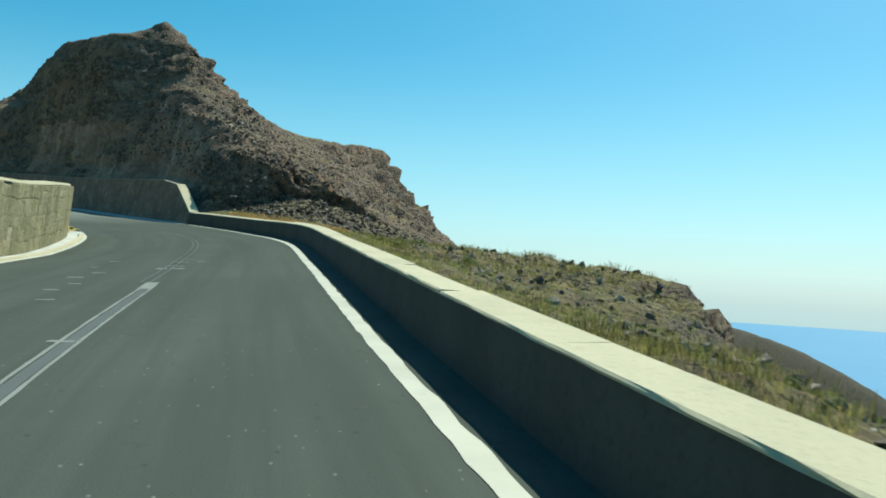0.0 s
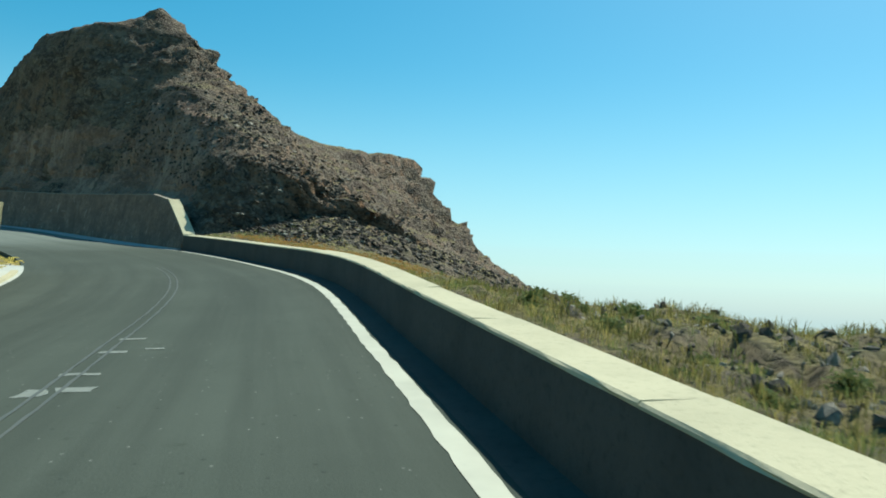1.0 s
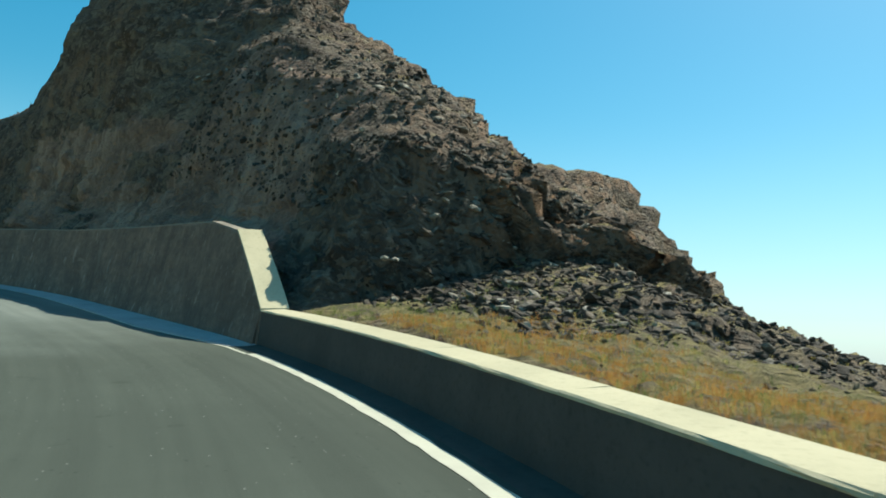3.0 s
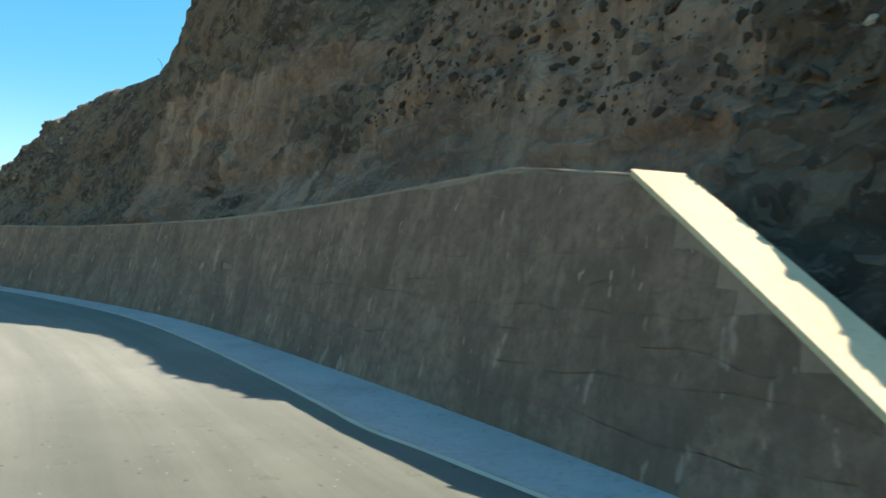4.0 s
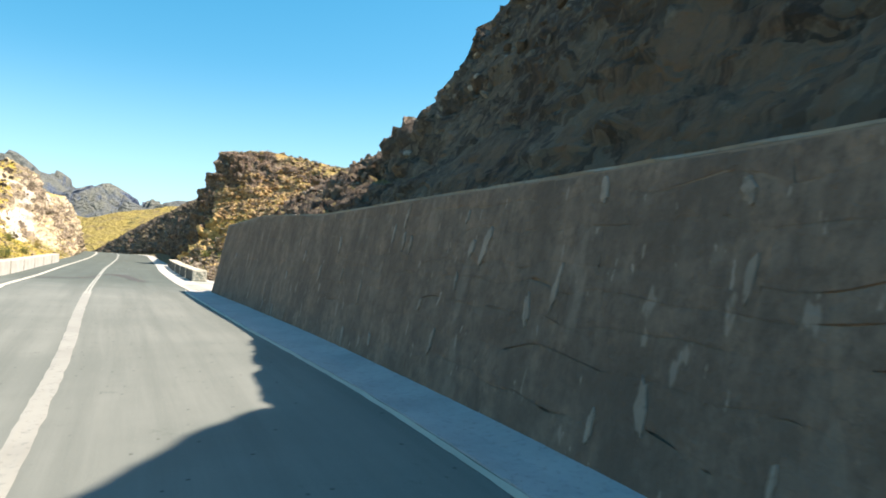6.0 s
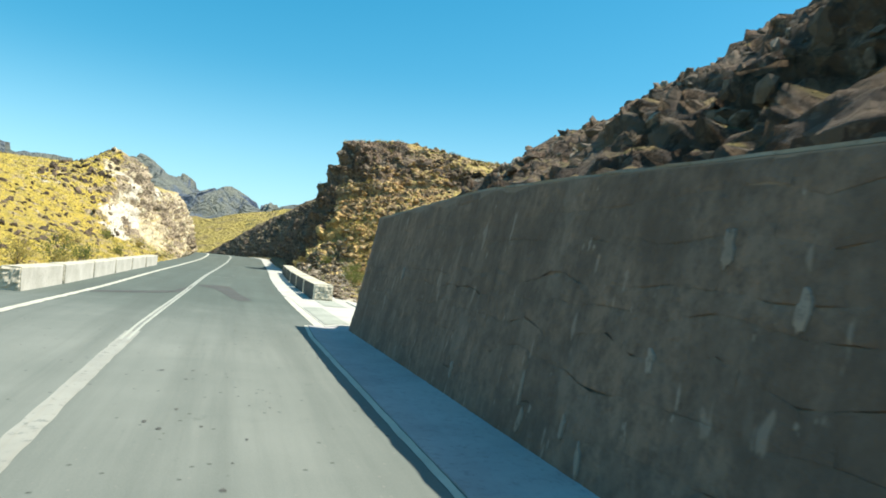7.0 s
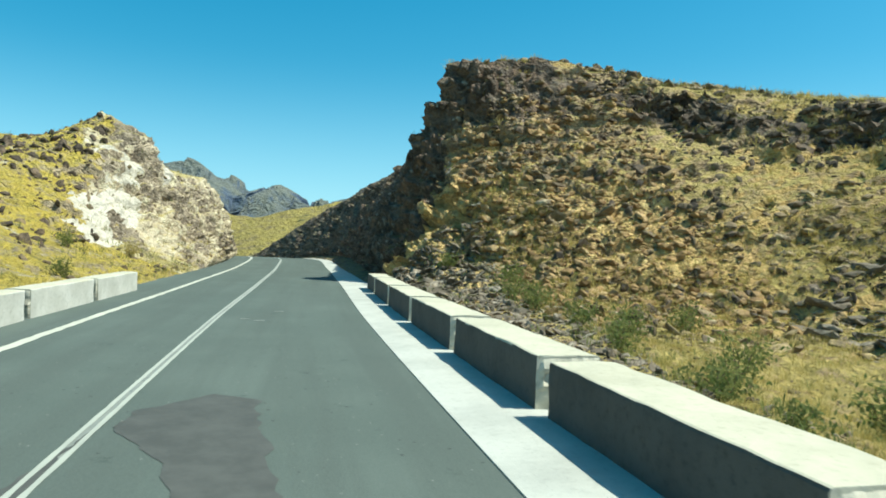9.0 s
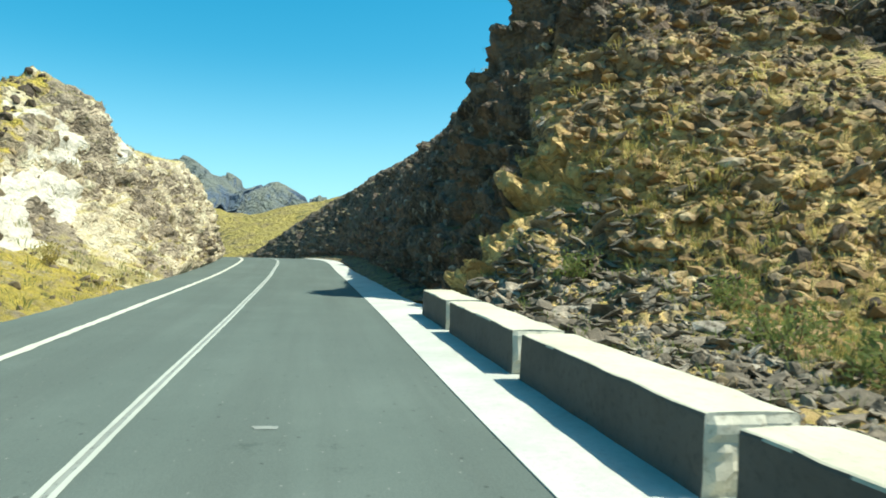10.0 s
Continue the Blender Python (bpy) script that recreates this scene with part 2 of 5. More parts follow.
LAND = mat_land("hillside", (0.2, 0.145, 0.095), (0.39, 0.285, 0.16), (0.41, 0.29, 0.135), (0.51, 0.4, 0.135), (0.35, 0.29, 0.105), (0.19, 0.21, 0.06), (0.52, 0.86), pale=(0.56, 0.38, 0.14), patch=(0.5, 0.58), mosaic=0.7, rough_bump=0.26)
OCHRE_ROCK = mat_land("ochre_rock", (0.46, 0.3, 0.12), (0.66, 0.46, 0.2), (0.6, 0.42, 0.15), (0.56, 0.42, 0.12), (0.4, 0.32, 0.1), (0.2, 0.2, 0.07), (0.75, 0.98), mosaic=0.5, fleck=1.3, rough_bump=0.3)
WHITE_ROCK = mat_land("white_rock", (0.43, 0.4, 0.32), (0.6, 0.57, 0.49), (0.52, 0.46, 0.36), (0.56, 0.5, 0.36), (0.6, 0.54, 0.42), (0.4, 0.36, 0.24), (0.85, 0.99), mosaic=0.1, fleck=1.1, rough_bump=0.1)
TAN_ROCK = mat_land("tan_rock", (0.42, 0.35, 0.23), (0.66, 0.58, 0.41), (0.48, 0.38, 0.2), (0.5, 0.42, 0.16), (0.4, 0.33, 0.13), (0.15, 0.15, 0.06), (0.7, 0.95), mosaic=0.35, fleck=1.1, streaked=(0.2, 0.16, 0.11), rough_bump=0.2)
GREY_ROCK = mat_land("grey_rock", (0.2, 0.165, 0.12), (0.36, 0.3, 0.215), (0.3, 0.25, 0.16), (0.46, 0.39, 0.15), (0.36, 0.3, 0.12), (0.15, 0.15, 0.06), (0.7, 0.95), mosaic=0.7, fleck=1.6, rough_bump=0.3)
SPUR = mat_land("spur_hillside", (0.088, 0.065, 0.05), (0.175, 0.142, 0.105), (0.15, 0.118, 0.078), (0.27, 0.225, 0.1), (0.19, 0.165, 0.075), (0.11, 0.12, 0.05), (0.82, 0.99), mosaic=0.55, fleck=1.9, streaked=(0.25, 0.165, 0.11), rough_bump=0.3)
RUDDY_ROCK = mat_land("ruddy_rock", (0.17, 0.112, 0.083), (0.27, 0.18, 0.132), (0.24, 0.16, 0.107), (0.36, 0.28, 0.11), (0.24, 0.2, 0.085), (0.12, 0.13, 0.05), (0.75, 0.98), mosaic=0.3, fleck=1.3, streaked=(0.38, 0.27, 0.2), rough_bump=0.2)
LAND_LEFT = mat_land("pale_hillside", (0.22, 0.18, 0.12), (0.4, 0.33, 0.22), (0.4, 0.3, 0.12), (0.6, 0.46, 0.09), (0.42, 0.34, 0.08), (0.12, 0.13, 0.04), pale=(0.62, 0.6, 0.54))
LAND_FAR = mat_land("far_hillside", (0.16, 0.13, 0.08), (0.24, 0.19, 0.1), (0.3, 0.24, 0.1), (0.44, 0.35, 0.1), (0.34, 0.28, 0.08), (0.14, 0.14, 0.05), grain=0.2)
HEADLAND = mat_land("dark_headland", (0.06, 0.052, 0.042), (0.085, 0.07, 0.055), (0.09, 0.075, 0.055), (0.1, 0.085, 0.055), (0.08, 0.07, 0.05), (0.06, 0.06, 0.035))
# blue haze of the distance is mixed into the mountain's own colours
MOUNTAIN = mat_land("haze_blue_mountain", (0.068, 0.1, 0.16), (0.1, 0.14, 0.195), (0.13, 0.16, 0.18), (0.17, 0.19, 0.16), (0.14, 0.165, 0.16), (0.1, 0.14, 0.14), mosaic=0.2, fleck=1.3, grain=0.035, rough_bump=0.2)
LOOSE = mat_stone("loose_rock", [(0.16, 0.125, 0.08), (0.27, 0.205, 0.12), (0.38, 0.28, 0.15), (0.5, 0.43, 0.32)], True)
LOOSE_PALE = mat_stone("loose_pale_rock", [(0.13, 0.105, 0.08), (0.24, 0.195, 0.145), (0.46, 0.41, 0.33), (0.6, 0.55, 0.45)], True)
LOOSE_GREY = mat_stone("loose_grey_rock", [(0.17, 0.14, 0.1), (0.29, 0.24, 0.175), (0.42, 0.36, 0.27), (0.58, 0.51, 0.4)], True)
DARK_SCREE = mat_stone("dark_scree", [(0.06, 0.05, 0.04), (0.1, 0.083, 0.065), (0.16, 0.132, 0.1), (0.5, 0.45, 0.36)], True)
OCHRE_STONE = mat_stone("ochre_stone", [(0.32, 0.2, 0.09), (0.46, 0.3, 0.13), (0.58, 0.41, 0.2), (0.62, 0.5, 0.3)], True)
DARK_ROCK = mat_stone("dark_rock", [(0.09, 0.07, 0.052), (0.14, 0.105, 0.072), (0.2, 0.145, 0.095), (0.3, 0.23, 0.16)], True)
DRY_BLADE = mat_blade("dry_grass", (0.51, 0.41, 0.155), (0.35, 0.3, 0.08))
ORANGE_BLADE = mat_blade("orange_grass", (0.42, 0.19, 0.055), (0.46, 0.29, 0.09))
GREEN_BLADE = mat_blade("green_leaf", (0.12, 0.17, 0.05), (0.26, 0.27, 0.09))
SCRUB_BLADE = mat_blade("scrub_leaf", (0.1, 0.1, 0.035), (0.22, 0.19, 0.06))
TWIG = mat_plain("twig", (0.2, 0.16, 0.1), (0.12, 0.1, 0.06), 8)
SEA = mat_water()


# ---- helpers for building ----
def from_arrays(name, verts, faces, material, smooth=False):
    me = bpy.data.meshes.new(name)
    me.from_pydata([tuple(v) for v in verts], [], faces)
    me.materials.append(material)
    if smooth:
        me.polygons.foreach_set("use_smooth", [True] * len(me.polygons))
    me.update()
    return me


def part(name, bm, material, parent=None, label=""):
    me = bpy.data.meshes.new(name)
    bmesh.ops.recalc_face_normals(bm, faces=bm.faces)
    bm.to_mesh(me)
    bm.free()
    me.materials.append(material)
    ob = new(name, me)
    ob.parent = parent
    return tagged(ob, label)


def empty(name, where, label, category, group=""):
    ob = new(name)
    ob.location = where
    bpy.context.view_layer.update()
    return tagged(ob, label, category, group)


def grid_faces(n, m):
    """Quads of a grid of n rows with m vertices each."""
    i, j = np.meshgrid(np.arange(n - 1), np.arange(m - 1), indexing="ij")
    a = (i * m + j).ravel()
    return np.stack([a, a + 1, a + m + 1, a + m], 1).tolist()


def lattice(ix, iy, iz, seed=0):
    h = (ix * 374761393 + iy * 668265263 + iz * 2147483647 + seed * 974634777) & 0xFFFFFFFF
    h = ((h ^ (h >> 13)) * 1274126177) & 0xFFFFFFFF
    h = ((h ^ (h >> 16)) * 2246822519) & 0xFFFFFFFF
    return ((h ^ (h >> 15)) & 0xFFFF) / 65535.0


def soft_noise(p, seed=0):
    """Value noise in -1..1 at the rows of p."""
    i = np.floor(p).astype(np.int64)
    f = p - i
    f = f * f * (3 - 2 * f)
    out = np.zeros(len(p))
    for dx in (0, 1):
        for dy in (0, 1):
            for dz in (0, 1):
                wgt = (f[:, 0] if dx else 1 - f[:, 0]) * (f[:, 1] if dy else 1 - f[:, 1]) * (f[:, 2] if dz else 1 - f[:, 2])
                out += wgt * lattice(i[:, 0] + dx, i[:, 1] + dy, i[:, 2] + dz, seed)
    return out * 2 - 1


def layered(p, octaves=4, seed=0):
    out, amp = np.zeros(len(p)), 1.0
    for o in range(octaves):
        out += amp * soft_noise(p * 2.03**o + 17.3 * o, seed + o)
        amp *= 0.5
    return out / 1.9


def crags(p, seed=0):
    """Blocky noise in -1..1: every cell of a jittered lattice has its own level."""
    base = np.floor(p).astype(np.int64)
    best, level = np.full(len(p), 9.0), np.zeros(len(p))
    for dx in (-1, 0, 1):
        for dy in (-1, 0, 1):
            for dz in (-1, 0, 1):
                c = base + (dx, dy, dz)
                q = np.stack([lattice(c[:, 0], c[:, 1], c[:, 2], seed + k) for k in (1, 2, 3)], 1) + c
                d = ((p - q) ** 2).sum(1)
                near = d < best
                best = np.where(near, d, best)
                level = np.where(near, lattice(c[:, 0], c[:, 1], c[:, 2], seed + 7) * 2 - 1, level)
    return level


# ---- the road's alignment ----
def spline(points, step=0.25):
    p = np.array(points, float)
    q = np.vstack([2 * p[0] - p[1], p, 2 * p[-1] - p[-2]])
    out = []
    for i in range(1, len(q) - 2):
        t = np.linspace(0, 1, max(2, int(np.linalg.norm(q[i + 1] - q[i]) / step)), endpoint=False)[:, None]
        out.append(0.5 * (2 * q[i] + (q[i + 1] - q[i - 1]) * t + (2 * q[i - 1] - 5 * q[i] + 4 * q[i + 1] - q[i + 2]) * t**2
                          + (3 * q[i] - q[i - 1] - 3 * q[i + 1] + q[i + 2]) * t**3))
    return np.vstack(out + [p[-1:]])


# the right-hand edge line, uphill
EDGE = [(11.0, -39.0, -3.9), (6.05, -19.0, -1.94), (1.33, 0.3, 0.03), (-1.09, 10.07, 0.98), (-3.4, 19.85, 1.89), (-5.92, 29.51, 2.83), (-9.28, 37.34, 3.49),
        (-13.98, 44.32, 4.17), (-19.89, 50.31, 4.81), (-26.5, 55.3, 5.55), (-33.8, 59.3, 6.15), (-41.3, 62.4, 6.69), (-48.8, 65.2, 7.2), (-56.2, 68.0, 7.65),
        (-65.6, 71.6, 8.2), (-78.6, 76.7, 9.1), (-91.5, 82.0, 10.05), (-108.4, 88.8, 11.3), (-125.0, 95.0, 12.65), (-141.0, 98.5, 13.3), (-158.0, 98.5, 12.6), (-180.0, 93.0, 10.0)]
LINE = spline(EDGE)
ARC = np.concatenate([[0], np.cumsum(np.linalg.norm(np.diff(LINE[:, :2], axis=0), axis=1))])
ARC -= ARC[np.argmin(np.abs(LINE[:, 1] - 0.3) + np.abs(LINE[:, 0] - 1.33))]
TAN = np.gradient(LINE[:, :2], axis=0)
TAN /= np.linalg.norm(TAN, axis=1)[:, None]


def along(u, w, h=0.0):
    """Places u metres along the edge line, w to its right and h above the carriageway's plane."""
    u, w, h = np.broadcast_arrays(np.asarray(u, float), np.asarray(w, float), np.asarray(h, float))
    x, y, z = (np.interp(u, ARC, LINE[:, k]) for k in range(3))
    tx, ty = np.interp(u, ARC, TAN[:, 0]), np.interp(u, ARC, TAN[:, 1])
    bank = 0.08 * np.clip((u - 5) / 20, 0, 1) * np.clip((95 - u) / 15, 0, 1)
    return np.stack([x + ty * w, y - tx * w, z + bank * np.clip(w, -7, 1.5) + h], -1)


def heading(u):
    return math.atan2(-np.interp(u, ARC, TAN[:, 0]), np.interp(u, ARC, TAN[:, 1]))


def stand(u, w, h=0.0, turn=0.0):
    """A pose on the road plan: local y runs along the road, x to its right."""
    x, y, z = along(u, w, h)
    grade = math.atan2(np.interp(u + 1, ARC, LINE[:, 2]) - np.interp(u - 1, ARC, LINE[:, 2]), 2)
    return Matrix.Translation((x, y, z)) @ Matrix.Rotation(heading(u) + turn, 4, "Z") @ Matrix.Rotation(grade, 4, "X")


def strip(name, u0, u1, section, material, step=0.5, wobble=None, parent=None, closed=True, label=""):
    """A band swept along the road. section(u) gives the outline as (w, h) pairs."""
    us = np.linspace(u0, u1, max(2, int((u1 - u0) / step) + 1))
    rows = []
    for u in us:
        sec = np.array(section(u), float)
        if wobble:
            sec[:, 0] += wobble(u)
        rows.append(along(u, sec[:, 0], sec[:, 1]))
    m = len(rows[0])
    flat_uv = np.array([(w, u) for u in us for w, _ in section(u)])
    verts = np.vstack(rows)
    faces = []
    span = m if closed else m - 1
    for i in range(len(us) - 1):
        for j in range(span):
            k = (j + 1) % m
            faces.append((i * m + j, i * m + k, (i + 1) * m + k, (i + 1) * m + j))
    if closed and m > 2:
        faces += [tuple(range(m))[::-1], tuple(range((len(us) - 1) * m, len(us) * m))]
    me = from_arrays(name, verts, faces, material)
    bm = bmesh.new()
    bm.from_mesh(me)
    bmesh.ops.recalc_face_normals(bm, faces=bm.faces)
    bm.to_mesh(me)
    bm.free()
    loop = np.zeros(len(me.loops), dtype=np.int32)
    me.loops.foreach_get("vertex_index", loop)
    me.uv_layers.new(name="plan").data.foreach_set("uv", flat_uv[loop].ravel())
    ob = new(name, me)
    ob.parent = parent
    return tagged(ob, label)


# ---- land ----
class Hillside:
    """Land beside the road, lofted through cross-sections of (w, h) pairs."""

    def __init__(self, count):
        self.count, self.us, self.secs = count, [], []

    def section(self, u, *pairs):
        p = np.array(pairs, float)
        s = np.concatenate([[0], np.cumsum(np.linalg.norm(np.diff(p, axis=0), axis=1))])
        f = np.linspace(0, 1, self.count) ** 1.9 * s[-1]
        self.us.append(u)
        self.secs.append(np.stack([np.interp(f, s, p[:, 0]), np.interp(f, s, p[:, 1])], 1))

    def build(self, name, us, material, side, seed, rough=lambda u, w: 1.0 + 0 * w, other=None, choose=None, shelf=lambda u, w: 0.5 + 0 * w, crisp=118):
        n, m = len(us), self.count
        secs = np.array(self.secs)
        w = np.stack([np.interp(us, self.us, secs[:, j, 0]) for j in range(m)], 1)
        h = np.stack([np.interp(us, self.us, secs[:, j, 1]) for j in range(m)], 1)
        p = along(us[:, None], w, h)
        du, dw = np.gradient(p, axis=0), np.gradient(p, axis=1)
        nor = np.cross(dw, du) * side
        nor /= np.linalg.norm(nor, axis=2)[:, :, None] + 1e-9
        flat, nv = p.reshape(-1, 3), nor.reshape(-1, 3)
        steep = np.clip((0.93 - nv[:, 2]) / 0.45, 0, 1)
        tilt = flat * (1, 1, 1.9) + 0.6 * np.stack([soft_noise(flat * 0.5, seed + k) for k in (31, 32, 33)], 1)
        amp = rough(us[:, None], np.abs(w)).ravel() * (0.25 + 0.75 * steep)
        fine = np.where(us > 118, 0.45, np.where((us > 86) & (us < 103), 3.0, 1.0))[:, None].repeat(m, 1).ravel()
        d = amp * (0.7 * layered(flat * 0.22, 3, seed) + 0.26 * crags(tilt * 0.6, seed + 3) + 0.26 * crags(tilt * 1.5, seed + 5)
                   + 0.12 * fine * crags(tilt * 3.4, seed + 6) + 0.16 * layered(flat * 1.6, 3, seed + 9) + 0.22)
        bed = flat[:, 2] * 0.75 + 0.9 * layered(flat * 0.12, 2, seed + 20) + 0.35 * crags(tilt * 0.8, seed + 21)
        d += amp * steep * shelf(us[:, None], np.abs(w)).ravel() * 0.45 * (2 * np.clip((bed - np.floor(bed)) * 1.4, 0, 1) - 1.35)
        inner = np.clip(np.arange(m) / 14.0, 0, 1)[None, :].repeat(n, 0).ravel()
        far = 1 + np.clip((np.abs(w).ravel() - 25) / 20, 0, 1.5)
        flat = flat + nv * (d * inner * far)[:, None]
        faces = grid_faces(n, m)
        me = from_arrays(name, flat, faces if side > 0 else [f[::-1] for f in faces], material, True)
        if other:
            for extra in other:
                me.materials.append(extra)
            me.polygons.foreach_set("use_smooth", np.repeat(us[:-1] < crisp, m - 1))
            me.polygons.foreach_set("material_index", choose(us[:-1, None] + 0 * w[:-1, 1:], w[:-1, 1:], flat.reshape(n, m, 3)[:-1, 1:]).astype(int).ravel())
        ob = new(name, me)
        self.p, self.n = flat.reshape(n, m, 3), nv.reshape(n, m, 3)
        self.u, self.w = us, w
        return ob


right = Hillside(230)
# open drop to the sea behind the parapet
right.section(-40, (1.1, .4), (4, .3), (8, -3), (16, -10), (40, -28), (80, -45))
right.section(2, (1.1, .5), (3, .3), (4.6, -.8), (9, -5), (22, -16), (70, -45))
right.section(8, (1.1, .55), (3, .1), (4.4, -.4), (6, -2.4), (13, -9), (70, -45))
right.section(13, (1.1, .55), (3, .3), (5, .15), (6.2, -.3), (8, -1.9), (14, -7), (70, -45))
right.section(15.5, (1.1, .55), (3, .35), (5.5, .45), (6.6, .15), (7.6, -1.0), (14, -6.5), (70, -44))
right.section(18, (1.1, .6), (3, .5), (5.5, .5), (6.8, .25), (8.4, -1), (16, -6), (70, -42))
right.section(21.5, (1.1, .55), (3, .45), (5, .35), (7, -.1), (9, -1), (16, -6), (70, -44))
right.section(25, (1.1, .5), (3, .05), (5, -.6), (7, -1.5), (11, -4), (20, -9), (70, -45))
right.section(34, (1.1, .5), (3, .25), (6, -.5), (9, -1.7), (16, -4.6), (28, -11), (70, -42))
right.section(41, (1.1, .55), (3, .5), (6, .3), (10, -.9), (16, -2.8), (28, -8), (70, -38))
# nose of the spur
right.section(44.3, (1.1, .6), (3, .65), (6.4, .8), (10, .3), (16, -.9), (22, -2.6), (70, -34))
right.section(45.7, (1.05, .6), (2, .7), (3.5, .85), (5, 1.1), (7, 1.35), (9, 1.1), (14, .3), (22, -1.4), (70, -32))
right.section(48.8, (1.25, .55), (2.1, .75), (3.5, 1.05), (5, 1.5), (7, 2.2), (8.6, 2.4), (11, 1.8), (16, .7), (24, -1.3), (35, -5), (70, -30))
right.section(49.15, (1.3, .6), (2.15, 1.5), (2.75, 3.8), (3.6, 4.4), (5, 4.4), (7, 4.0), (9, 3.3), (11, 2.4), (16, .9), (24, -1.2), (35, -4.6), (70, -29))
right.section(50.5, (1.5, .9), (2.45, 2.3), (3.2, 4.5), (4.7, 5.8), (6.6, 5.6), (9.0, 4.4), (10.4, 3.2), (14, 2.0), (20, .3), (27, -1.6), (36, -4), (70, -28))
right.section(53, (1.4, 1.8), (2.4, 2.6), (3.3, 5.0), (4.6, 6.8), (6.6, 6.9), (9.2, 5.8), (14, 3.8), (20, 1.8), (24, .7), (32, -1.7), (38, -4), (70, -26))
right.section(57, (1.4, 1.9), (2.4, 3.4), (3.5, 7.0), (4.6, 9.0), (7.2, 9.5), (10, 7.9), (13, 6.5), (22, 5.0), (28, 2.5), (33, .6), (38, -1.8), (70, -24))
# the tall shaded cut
right.section(61, (1.4, 1.9), (2.4, 3.2), (3.4, 6.6), (4.8, 9.0), (6.6, 11.8), (8.0, 13.2), (9.2, 12.0), (10.2, 9.0), (14, 8.0), (20, 8.1), (27, 9.0), (29.8, 9.0), (31.0, 6.2), (34, 4.3), (37, 2.6), (42, .2), (70, -19))
right.section(63.5, (1.4, 1.9), (2.4, 3.2), (3.2, 7.6), (4.2, 10.5), (5.6, 13.2), (7.2, 15.1), (9, 14.6), (12, 11.4), (20, 9.2), (28, 8.4), (34, 5.5), (40, 2), (70, -19))
right.section(66, (1.4, 1.9), (2.3, 3), (3.0, 7.2), (3.7, 11.3), (4.6, 13.5), (9, 14.7), (14, 12.4), (22, 9), (34, 7), (44, 1), (70, -18))
right.section(70.5, (1.4, 1.9), (2.2, 3.6), (2.9, 7.6), (3.5, 11.2), (4.4, 12.9), (8, 14), (12, 13.4), (24, 10), (40, 4), (70, -16))
right.section(73.6, (1.4, 1.9), (2.3, 3), (3.1, 5.5), (3.8, 7.5), (4.8, 8.6), (5.3, 11.3), (6.3, 12.8), (8, 14.0), (12, 14.2), (24, 10), (40, 4), (70, -15))
right.section(75.4, (1.4, 1.9), (2.2, 3), (3.0, 5.4), (3.9, 7.5), (5.1, 8.3), (5.6, 9.9), (6.6, 11.3), (8.2, 13.2), (12, 13.8), (24, 9.6), (40, 3.6), (70, -14))
right.section(77, (1.4, 1.9), (2.2, 3), (3.0, 5.4), (3.8, 7.4), (5.6, 8.2), (6.6, 9.6), (9.0, 12.2), (11, 12.9), (14, 12.6), (30, 8), (70, -12))
right.section(82, (1.4, 1.9), (2.3, 2.9), (3.1, 4.8), (3.9, 6.7), (5.6, 7.6), (8, 8.3), (12, 9.2), (30, 7), (70, -10))
right.section(87, (1.4, 1.9), (2.4, 2.65), (3.3, 3.9), (4.6, 5.0), (5.5, 5.4), (8, 6.2), (12, 7.2), (30, 6), (70, -8))
right.section(92.5, (1.4, 1.9), (2.5, 2.8), (4, 3.9), (5.5, 5.1), (8, 6.0), (14, 6), (30, 3), (70, -5))
right.section(96.3, (1.45, 1.8), (2.4, 2.75), (3.2, 3.4), (4, 3.85), (5.2, 4.55), (8, 5.2), (14, 4.6), (30, 2), (70, 0))
right.section(96.6, (1.45, 1.8), (2.4, 2.7), (3.2, 3.4), (4, 3.85), (5.2, 4.5), (8, 5.1), (14, 4.5), (30, 2), (70, .5))
right.section(96.8, (1.7, -.05), (2.15, .35), (2.75, 1.15), (3.6, 2.35), (4.6, 3.5), (5.2, 4.6), (8, 5.4), (14, 4.5), (30, 1.9), (70, 1))
right.section(97.2, (1.75, -.05), (2.3, .35), (2.95, 1.15), (3.8, 2.3), (4.8, 3.4), (5.2, 4.4), (8, 5.2), (14, 4.2), (30, 1.8), (70, 1.5))
right.section(98.8, (2.0, -.05), (2.5, .4), (3.3, 1.3), (4.7, 2.4), (7, 4.0), (12, 3.8), (30, 1.5), (70, 4))
right.section(100.3, (2.1, -.05), (2.5, .45), (3.1, 1.0), (4.2, 1.5), (7, 2.8), (12, 3.2), (30, 1.2), (70, 5))
right.section(101.2, (2.2, -.1), (2.7, .15), (3.3, .45), (4.6, .8), (8, 2.2), (13, 2.2), (30, 1), (70, 6))
right.section(102, (2.3, -.1), (3.3, -.05), (4.6, .5), (8, 1.8), (13, 1.8), (30, 1), (70, 7))
# the open gully
right.section(105, (2.4, -.1), (4, -.6), (8, -1.1), (14, -1.0), (26, 1), (40, 5), (70, 9))
right.section(115, (1.6, .0), (4, -.5), (8, -1.0), (13, -.9), (22, 2), (35, 7), (70, 10))
right.section(121, (1.6, .1), (4, -.1), (8, -.4), (11, -.4), (15, 1.2), (22, 4.2), (32, 7.6), (70, 9))
# the round hill with its cut face
right.section(125, (1.6, .15), (4.5, .4), (8, .3), (11, 1.2), (15, 2.8), (20, 4.8), (22.6, 5.4), (23.8, 7.0), (32, 8.4), (70, 9))
right.section(128.5, (1.7, .15), (3, .4), (4.8, 1.2), (6.8, 2.4), (9, 3.0), (13.5, 4.4), (17.4, 5.5), (18.6, 7.0), (22, 7.6), (30, 8.2), (70, 9))
